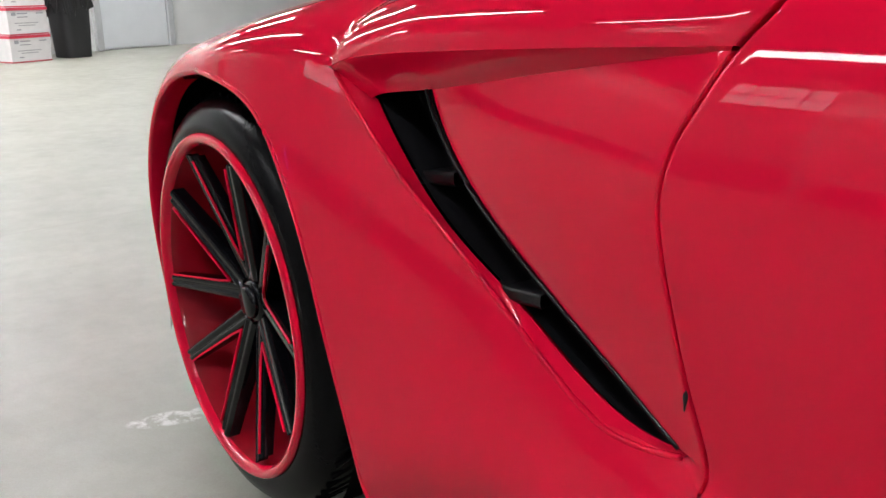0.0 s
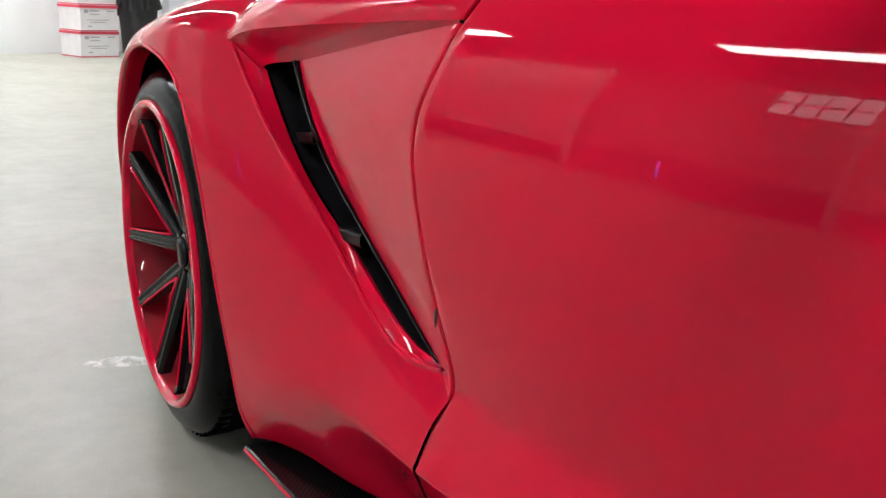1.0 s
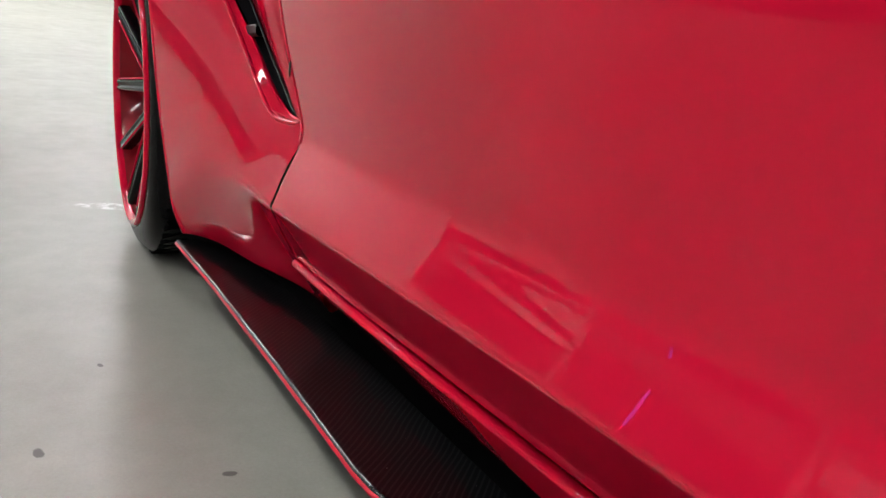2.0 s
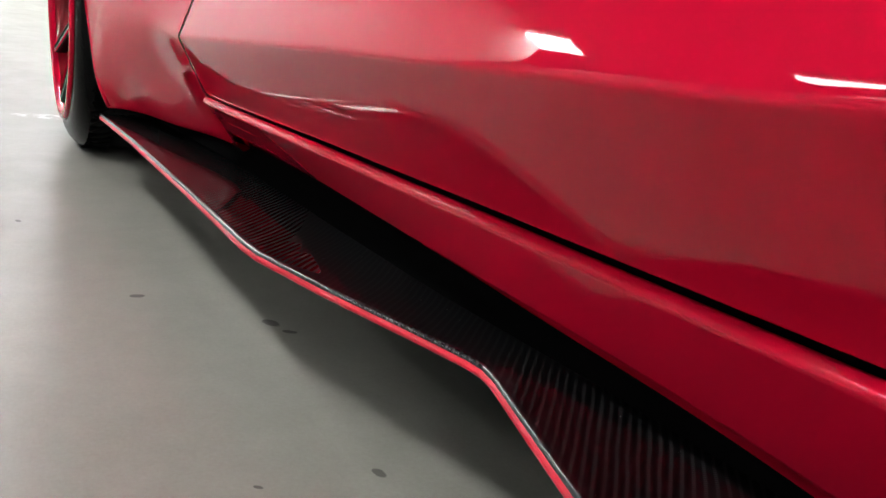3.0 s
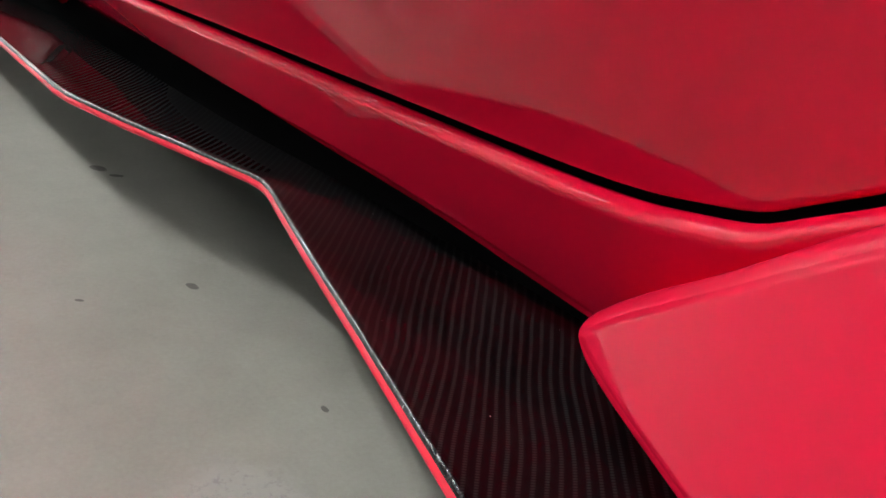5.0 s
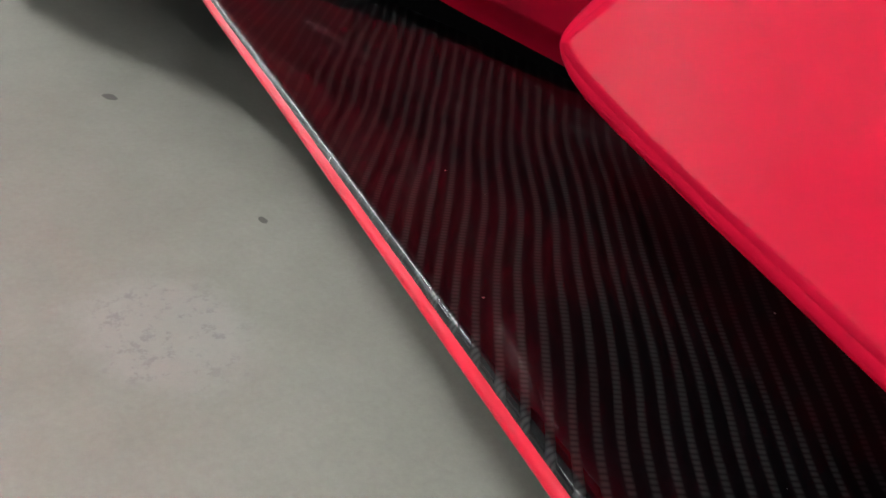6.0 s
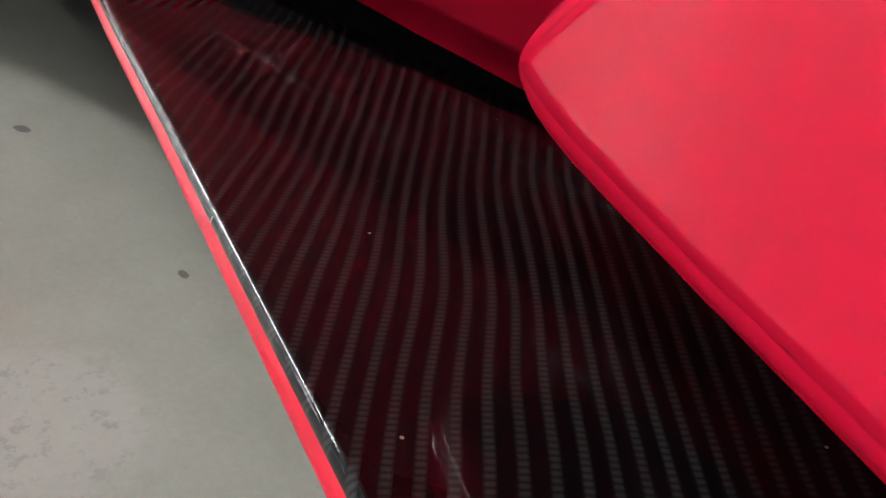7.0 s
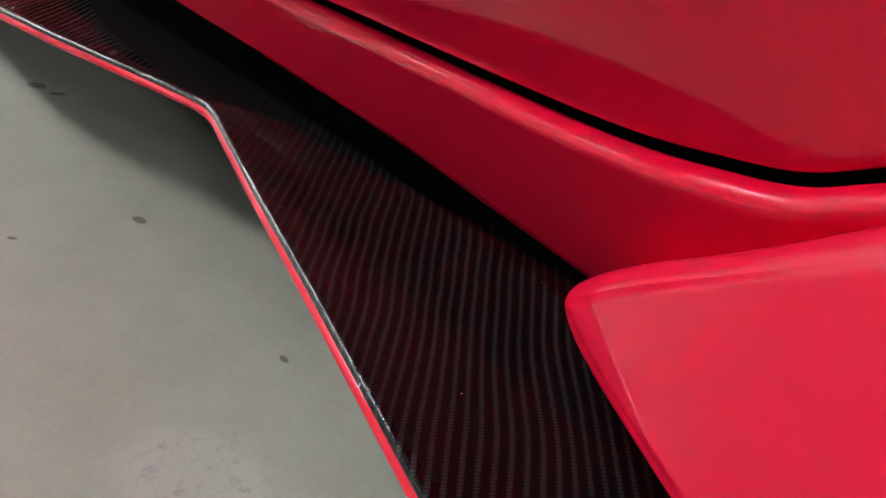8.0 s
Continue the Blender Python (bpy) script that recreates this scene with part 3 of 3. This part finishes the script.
def fender_vent():
    """Black insert with a slanted slot, split by two louvres."""
    def shell(u, v):
        # from the front edge down into the slot, across its floor, up the rear wall
        a, b = vent_front(u) + np.array((.002, .004, 0)), vent_back(u) + np.array((-.002, .003, 0))
        taper = min(1, u * 6) * 0.9 + 0.1
        deep = np.array((-.012, .06, 0)) * taper
        k = [a, a + np.array((.001, .012, 0)) * taper, a * .9 + b * .1 + deep, a * .45 + b * .55 + deep, a * .28 + b * .72 + np.array((0, .018, 0)) * taper, a * .06 + b * .94, b]
        s = v * (len(k) - 1)
        i = min(int(s), len(k) - 2)
        return k[i] * (1 - (s - i)) + k[i + 1] * (s - i)
    bm = grid_bm(shell, 70, 24)
    vent = part("fender_vent", bm, BLACK_SATIN, car, "matt black slanted air vent insert")
    for x0, z0, x1, z1 in ((.398, .592, .480, .603), (.545, .496, .622, .505)):
        def bar(u, v):
            k = [(.014, .006), (.060, .004), (.060, -.010), (.016, -.010), (.0125, -.006), (.0125, .004), (.014, .006)]
            s = v * (len(k) - 1)
            i = min(int(s), len(k) - 2)
            dy, dz = (k[i][n] * (1 - s + i) + k[i + 1][n] * (s - i) for n in (0, 1))
            return np.array((x0 + (x1 - x0) * u - .2 * dy, .086 + dy, z0 + (z1 - z0) * u + dz))
        part("louvre", grid_bm(bar, 8, 24, flip=True), BLACK_SATIN, vent)
    # thin bright lower lip along the rear edge
    part("vent_frame", tube_bm([vent_back(k / 40) + np.array((-.004, .000, 0)) for k in range(41)], 0.0025, 8), BLACK_GLOSS, vent)


fender_vent()


def door():
    def skin(u, v):
        b = rail(u)
        top = 1.0
        lift = by([.8, 1.2, 1.8], [.004, .0070, .0078], b[0])
        low = b[2] + lift
        mid = max(crease_z(b[0]) + .001, low + .02)
        z = low + (mid - low) * v / .3 if v < .3 else mid + (top - mid) * ((v - .3) / .7) ** 1.25
        v = (z - low) / (top - low)
        xt = 0.98 + (2.10 - 0.98) * u
        x = b[0] + (xt - b[0]) * v
        lin = RX[0] + (0.98 - RX[0]) * v
        x += (shut_x(z) - lin) * (1 - u) ** 6 + by([.25, .40], [.003, .0055], z) * (1 - u)
        return np.array((x, side_y(x, z), z))
    return part("door", grid_bm(skin, 150, 130, hem="lb", r=0.006, depth=0.03), RED, car, "glossy red car door with a sculpted side")


door()


FOOT = blurred([.76, 1.0, 1.2, 1.4, 1.6, 1.8, 1.96], [.150, .164, .172, .182, .199, .206, .208], .07)
FOOT_Z = blurred([.76, 1.0, 1.25, 1.5, 1.7, 1.85, 1.96], [.185, .191, .196, .198, .196, .191, .187], .09)


def rocker():
    """Sill panel: tucked-under foot, nearly upright face, slim rolled upper edge."""
    def skin(u, v):
        t = rail(u)
        x = t[0]
        foot = by(*FOOT, x)
        yt, r = t[1] - .0065, .0070
        zt = t[2] - r
        zf = by(*FOOT_Z, x)
        if v < 0.2:
            a = v / 0.2
            q = np.array((x, foot + .040 * (1 - a) ** .7, zf - .030 * (1 - a) ** 1.5))
        elif v < 0.6:
            a = (v - 0.2) / 0.4
            q = np.array((x, foot + (yt - foot) * a, zf + (zt - zf) * a))
        else:
            a = (v - 0.6) / 0.4 * radians(165)
            q = np.array((x, yt + r * (1 - math.cos(a)), zt + r * math.sin(a)))
            if v > 0.97:
                q += np.array((0, .004, -.02))
        q[0] += (shut_x(q[2]) - RX[0] + .0015) * max(0, 1 - u * 5) ** 2
        return q
    return part("rocker_panel", grid_bm(skin, 170, 50), RED, car, "glossy red sill panel with a rounded upper edge")


rocker_ob = rocker()


# black strip below the door, in place of the shade deep in the gap
def door_seal(u, v):
    t = rail(u)
    return t + np.array((0, .009, -.014 + .03 * v))


part("door_seal", grid_bm(door_seal, 120, 3), INNER, rocker_ob, "black strip standing for the shade deep in the door gap")


# black sheet behind the sill foot, painting the shade of the recess
def sill_recess(u, v):
    x = .45 + 1.55 * u
    return np.array((x, by([.45, .77, 1.1, 1.3, 1.5, 1.7, 2.0], [.12, .172, .188, .20, .222, .24, .25], x) + .01 * v, .135 + .07 * v))


part("sill_recess", grid_bm(sill_recess, 30, 4), INNER, rocker_ob, "black sheet for the shade in the recess between sill and blade")

# Blade: outer outline x, y; the inner edge runs under the sill.
EDGE = [(.372, .034), (.60, .050), (.90, .063), (1.10, .070), (1.145, .0715), (1.18, .0755), (1.28, .101), (1.41, .140), (1.448, .1505), (1.466, .153), (1.485, .151), (1.52, .143), (1.60, .1255), (1.70, .105), (1.80, .0835), (1.90, .062), (2.05, .030), (2.30, -.02)]


def skirt():
    def zs(x):
        return by([.36, 1.14, 1.5, 2.0], [.130, .148, .158, .160], x)

    def outer(t):
        s = t * (len(EDGE) - 1)
        i = min(int(s), len(EDGE) - 2)
        f = s - i
        return np.array(EDGE[i]) * (1 - f) + np.array(EDGE[i + 1]) * f + (0, .0035)

    def norm_at(t):
        d = outer(min(1, t + .004)) - outer(max(0, t - .004))
        n = np.array((d[1], -d[0]))
        return n / np.linalg.norm(n)

    def top(u, v):
        o = outer(u)
        n = norm_at(u)
        z = zs(o[0])
        if v < 0.3:                       # rounded outer edge
            a = v / 0.3 * math.pi / 2
            return np.array((*(o - n * 0.0035 * (1 - math.cos(a))), z - 0.0035 + 0.0035 * math.sin(a)))
        w = (v - 0.3) / 0.7
        a = o - n * 0.0035
        b = np.array((o[0] + 0.02, .34))
        q = a * (1 - w) + b * w
        return np.array((*q, z + 0.004 * w - 0.006 * math.sin(math.pi * min(1, w * 1.4))))
    n = 220
    ob = part("side_skirt", grid_bm(top, n, 26), CARBON, car, "gloss carbon fibre side skirt blade")

    def edge(u, v):
        o = outer(u)
        k = norm_at(u)
        z = zs(o[0]) - 0.0035
        ang = v * math.pi
        return np.array((*(o + k * 0.0022 * math.sin(ang)), z - 0.0065 * v))
    part("edge_trim", grid_bm(edge, n, 8, flip=True), RED_TRIM, ob, "red trim strip along the blade edge")

    def under(u, v):
        o = outer(u)
        b = np.array((o[0] + 0.02, .34))
        q = o * (1 - v) + b * v
        return np.array((*q, zs(o[0]) - 0.0100))
    part("underside", grid_bm(under, n, 2, flip=True), BLACK_SATIN, ob)


skirt()


def rear_flare():
    """Flared panel ahead of the rear wheel, with a broad rolled leading edge."""
    def tip(t):
        return curve([(2.34, -.03, .207), (2.14, .034, .2055), (1.97, .092, .2035), (1.90, .120, .202), (1.847, .142, .2015), (1.8245, .151, .206), (1.818, .153, .216), (1.8305, .151, .2325), (1.86, .142, .258), (1.90, .130, .289), (1.95, .112, .331), (2.02, .085, .385), (2.12, .048, .46), (2.22, .02, .55)], t)

    def inner(t):
        return curve([(2.31, .0, .36), (2.25, .012, .34), (2.16, .03, .32), (2.12, .04, .31), (2.10, .047, .305), (2.09, .05, .305), (2.085, .052, .305), (2.09, .052, .31), (2.10, .05, .32), (2.12, .045, .34), (2.15, .04, .36), (2.19, .03, .39), (2.26, .018, .44), (2.31, .008, .48)], t)

    # the panel's plane, its edge and the line where the rolled edge ends
    nrm = np.array((-.364, -.919, .090))
    nrm /= np.linalg.norm(nrm)

    def laid(q):
        q[1] = .152 - .396 * (q[0] - 1.822) + .098 * (q[2] - .216)
        return q
    n = 150
    rim = np.array([laid(tip(i / n)) for i in range(n + 1)])
    side = np.cross(np.gradient(rim, axis=0), nrm)
    side /= np.linalg.norm(side, axis=1, keepdims=True)
    reach = rounded(rim + .0095 * side, 7) - rim

    def skin(u, v):
        i = int(round(u * n))
        e, d, m = rim[i], reach[i], laid(inner(u))
        if v < 0.4:                       # rolled edge
            a = v / 0.4 * 1.35
            ang = max(0, a - .35) * math.pi / 2
            q = e + d * (1 - math.cos(ang)) - nrm * (.0085 * (1 - math.sin(ang)) + .0255 * max(0, 1 - a / .35))
        else:                             # a crisp line, then the broad face
            w = (v - 0.4) / 0.6
            q = (e + d * 1.06) * (1 - w) + m * w + nrm * .0012
        return q - nrm * .10 * ((q[0] - 1.93) ** 2 + (q[2] - .25) ** 2)
    body = part("rear_flare", grid_bm(skin, n, 60), BRIGHT_RED, car, "glossy red flared rear fender panel with rolled edge")

    def back(u, v):
        e = tip(u)
        return e + np.array((.012 + .03 * v, .016 + .12 * v, 0))
    part("flare_return", grid_bm(back, 60, 4, flip=True), BRIGHT_RED, body)
    return body


rear_flare()


def inner_body():
    """Dark structure behind the shut lines, and the floor pan."""
    def wall_(u, v):
        x = .40 + 1.9 * u
        return np.array((x, by([.4, .8, 1.2, 1.8, 2.3], [.17, .20, .25, .29, .30], x) + max(0, .85 * v - .5) * .6, .10 + .85 * v))
    part("inner_shell", grid_bm(wall_, 20, 6), INNER, car)
    part("floor_pan", box_bm(4.0, 1.5, 0.02, at=(1.3, .98, .13)), INNER, car, smooth=False)


inner_body()


def wheel_at(x, y, rear=False):
    """Twenty-inch rim: red barrel and lip, ten black spokes in pairs, low tyre."""
    w = 0.28
    hub = part("wheel", lathe_bm([(0.0, .052), (.030, .052), (.034, .055), (.036, .062), (.056, .064), (.064, .070), (.068, .12), (0.0, .12)], 48), BLACK_GLOSS, car, "black and red ten-spoke wheel")
    hub.location = (x, y, .325)
    part("tyre", lathe_bm([(.258, .014), (.266, .008), (.276, .007), (.288, .010), (.302, .016), (.314, .026), (.3215, .038), (.325, .054), (.3255, .12), (.325, w - .03), (.318, w - .01), (.295, w), (.262, w - .01)], 160), RUBBER, hub, "black low-profile tyre")
    treads = bmesh.new()
    for k in range(72):
        a = 2 * math.pi * k / 72
        m = Matrix.Rotation(a, 4, "Y") @ Matrix.Translation((.3240, .060, 0)) @ Matrix.Rotation(radians(28), 4, "X")
        bmesh.ops.create_cube(treads, size=1, matrix=m @ Matrix.Diagonal((.0052, .052, .0035, 1)))
    part("tread", treads, INNER, hub, smooth=False)
    part("rim_lip", lathe_bm([(.252, .014), (.255, .004), (.260, .000), (.266, .000), (.270, .004), (.270, .010), (.264, .016)], 160), RED, hub, "red painted rim lip")
    part("barrel", lathe_bm([(.256, .010), (.250, .030), (.243, .10), (.236, .17), (.232, .24), (.05, .245)], 128), DARK_RED, hub, "red painted rim barrel")
    part("brake_disc", lathe_bm([(.08, .13), (.175, .13), (.178, .134), (.178, .152), (.175, .156), (.08, .156)], 64), CHROME, hub, "steel brake disc")
    for k in range(5):
        mid = radians(SPOKE0 + 72 * k)
        for s in (-1, 1):
            bm = bmesh.new()
            ring = []
            for i in range(9):
                f = i / 8
                out, side = .036 + (.230 - .036) * f, s * (.005 + .078 * f)
                a = mid
                yy = .053 - .047 * f
                t = Vector((-math.sin(a), 0, math.cos(a)))
                c = Vector((out * math.cos(a), yy, out * math.sin(a))) + t * side
                hw, dp = .0175 - .0035 * f, .036 - .012 * f
                sec = [(-hw, dp), (-hw, .006), (-hw * .75, 0.0015), (-hw * .3, 0), (-hw * .2, .003), (hw * .2, .003), (hw * .3, 0), (hw * .75, .0015), (hw, .006), (hw, dp)]
                ring.append([bm.verts.new(c + t * q + Vector((0, d, 0))) for q, d in sec])
            for i in range(8):
                for j in range(9):
                    bm.faces.new((ring[i][j], ring[i][j + 1], ring[i + 1][j + 1], ring[i + 1][j]))
            bmesh.ops.recalc_face_normals(bm, faces=bm.faces)
            part("spoke", bm, BLACK_GLOSS, hub)
        # red-lined fork between the two spokes of a pair
        for s in (-1, 1):
            q = [(.070 * math.cos(mid), .047, .070 * math.sin(mid))]
            for i in range(7):
                f = .30 + .66 * i / 6
                out, side = .036 + .194 * f, s * max(.0015, .005 + .078 * f - .0175 + .0035 * f)
                q.append((out * math.cos(mid) - side * math.sin(mid), .0535 - .047 * f, out * math.sin(mid) + side * math.cos(mid)))
            part("red_pinstripe", tube_bm(q, .0022, 6), RED, hub, "thin red painted line")
    for k in range(5):
        a = radians(18 + 72 * k)
        b = lathe_bm([(0, -.004), (.007, -.004), (.009, 0), (.009, .02), (0, .02)], 12)
        nut = part("lug_nut", b, CHROME, hub)
        nut.location = (.046 * math.cos(a), .056, .046 * math.sin(a))
    cap = part("centre_cap", lathe_bm([(0, .042), (.022, .042), (.027, .046), (.028, .058), (0, .058)], 32), BLACK_GLOSS, hub)
    return hub


SPOKE0 = 94
wheel_at(0, 0)
wheel_at(2.71, .02)


def mirror():
    bm = bmesh.new()
    bmesh.ops.create_uvsphere(bm, u_segments=32, v_segments=20, radius=1)
    for v in bm.verts:
        x, y, z = v.co
        v.co = (x * .075 + (0.02 if x > 0 else 0), y * .115, z * .062 - .012 * (1 - y * y))
        if v.co.x > .05:
            v.co.x = .05
    ob = part("side_mirror", bm, RED, car, "glossy red side mirror housing")
    ob.location = (1.24, -.04, .855)
    part("mirror_arm", tube_bm([(0, .08, -.03), (.02, .17, -.06), (.03, .26, -.07)], .022, 12), BLACK_GLOSS, ob)


mirror()


def rest_of_body():
    """Hood, cabin, tail and far side, closing the shell."""
    def hood(u, v):
        y = .60 + .72 * v
        x0 = -.98 + .13 * ((y - .96) / .70) ** 2
        x = x0 + (1.05 - x0) * u
        return np.array((x, y, by([-.98, -.4, -.1, .2, .5, .85, 1.05], [.52, .68, .795, .855, .875, .885, .89], x) + .02 * math.sin(math.pi * v)))
    part("hood", grid_bm(hood, 30, 12), RED, car, "glossy red hood")

    def cabin(u, v):
        x = .86 + 2.3 * u
        w = math.sin(math.pi * v)
        h = by([.86, 1.4, 1.75, 2.2, 3.2], [.89, 1.14, 1.23, 1.21, .95], x)
        base = .90
        return np.array((x, .96 - .74 * math.cos(math.pi * v) * (1 - .22 * w), base + (h - base) * w ** .7))
    part("cabin_glass", grid_bm(cabin, 30, 20), GLASS, car, "dark tinted cabin glass")

    def tail(u, v):
        x = 2.15 + 1.35 * u
        a = math.pi * v
        return np.array((x, .96 - (.93 - .06 * u) * math.cos(a), .30 + .62 * math.sin(a) ** .45 * (1 - .12 * u)))
    part("rear_body", grid_bm(tail, 24, 30), RED, car, "glossy red rear body")

    def nose(u, v):
        k = 2 * u - 1
        return np.array((-.98 + .13 * k * k, .96 + .70 * k, .16 + .36 * v))
    part("front_bumper", grid_bm(nose, 20, 8, flip=True), RED, car, "glossy red front bumper")

    def front_side(u, v):
        x = -.85 + .49 * u
        return np.array((x, by([-.85, -.36], [.26, .03], x) + .03 * v, .16 + by([-.85, -.36], [.34, .44], x) * v))
    part("front_side", grid_bm(front_side, 10, 10), RED, car)

    def front_top(u, v):
        a = front_side(u, 1)
        z = by([-.98, -.4, -.36], [.52, .68, .69], a[0])
        return np.array((a[0], a[1] + (.62 - a[1]) * v, a[2] + (z - a[2]) * math.sin(math.pi / 2 * v)))
    part("front_top", grid_bm(front_top, 10, 12), RED, car)

    def rear_panel(u, v):
        a = math.pi * u
        return np.array((3.5 + .05 * (1 - v), .96 - .87 * v * math.cos(a), .30 + .546 * v * math.sin(a) ** .45 - .04 * (1 - v)))
    part("rear_panel", grid_bm(rear_panel, 30, 8, flip=True), RED, car, "glossy red tail panel")


rest_of_body()


def other_side():
    """The far flank mirrors the near one."""
    flip_y = Matrix.Translation((0, 1.92, 0)) @ Matrix.Diagonal((1, -1, 1, 1))

    def twin(ob, parent, m):
        m = m @ ob.matrix_basis
        me = ob.data.copy()
        me.transform(flip_y @ m)
        me.flip_normals()
        q = new(ob.name.split(".")[0], me)
        q.parent = parent
        for c in list(ob.children):
            if not c.name.startswith("paint_chip"):
                twin(c, q, m)
    for ob in list(car.children):
        if ob.name.split(".")[0] in ("fender", "fender_vent", "door", "rocker_panel", "side_skirt", "rear_flare", "wheel", "side_mirror", "front_side", "front_top"):
            twin(ob, car, Matrix.Identity(4))


other_side()


# ---- things by the far wall ----
def carton(z, turn, dx):
    root = new("carton")
    root.matrix_world = pose(-9.18 + dx, 1.38, z, 0, 0, 23 + turn)
    part("box_body", box_bm(.40, .47, .255, bevel=.004), CARDBOARD, root, smooth=False)
    part("red_base_band", box_bm(.404, .474, .012, bevel=.002, at=(0, 0, .002)), CARTON_RED, root, "red printed band", smooth=False)
    lid = part("lid", box_bm(.42, .49, .03, bevel=.004, at=(0, 0, .253)), CARTON_RED, root, "red lid", smooth=False)
    part("lid_top", box_bm(.41, .48, .004, at=(0, 0, .2815)), CARDBOARD, lid, smooth=False)
    for (y0, z0, wd, ht) in ((-.16, .20, .05, .035), (-.06, .215, .12, .014), (-.06, .18, .12, .010), (.15, .215, .09, .012), (-.02, .12, .28, .008), (-.02, .095, .20, .008), (-.12, .05, .05, .012)):
        part("printed_bar", box_bm(.003, wd, ht, at=(.2005, y0, z0)), CARTON_GREY, root, smooth=False)
    tagged(root, "white and grey cardboard file carton with red lid, stacked", "carton", group="stacked cartons by the wall")


for k, (tn, dx) in enumerate(((0, 0), (2, .01), (-1, 0), (1, .01))):
    carton(.2855 * k, tn, dx)


def bin_and_bag():
    root = new("trash_bin")
    root.matrix_world = pose(-9.42, 1.98, 0, 0, 0, 20)

    def shell(u, v):
        a = 2 * math.pi * u
        r = .165 + .035 * v
        c, s = math.cos(a), math.sin(a)
        k = (abs(c) ** 4 + abs(s) ** 4) ** -.25
        return np.array((r * k * c, r * k * s, .76 * v))
    part("bin_body", grid_bm(shell, 48, 10), BIN, root)

    def bag(u, v):
        a = 2 * math.pi * u
        hem_ = .50 + .05 * math.sin(3 * a) + .04 * math.sin(7 * a + 1)
        z = hem_ + (.80 - hem_) * v
        r = .205 + .02 * math.sin(9 * a + 5 * v) * (1 - v) + .012 * math.sin(17 * a) - (.06 * max(0, v - .85) / .15)
        c, s = math.cos(a), math.sin(a)
        k = (abs(c) ** 4 + abs(s) ** 4) ** -.25
        return np.array((r * k * c, r * k * s, z))
    part("bin_liner", grid_bm(bag, 96, 16), BAG, root, "black plastic bin liner folded over the rim")
    tagged(root, "black plastic trash bin lined with a black bag", "trash bin")


bin_and_bag()


def wall_door():
    root = new("door_1")
    root.matrix_world = pose(-9.45, 0.6, 0, 0, 0, 21) @ pose(0.012, 2.55, 0)
    part("leaf", box_bm(.03, 1.0, 2.05, bevel=.004, at=(0, 0, .02)), DOOR_PAINT, root, smooth=False)
    for s in (-.56, .56):
        part("jamb", box_bm(.06, .09, 2.12, bevel=.004, at=(.012, s, 0)), FRAME_PAINT, root, smooth=False)
    part("head_jamb", box_bm(.06, 1.21, .09, bevel=.004, at=(.012, 0, 2.12)), FRAME_PAINT, root, smooth=False)
    tagged(root, "closed pale painted metal door in the white wall", "door", kind="structure")


wall_door()
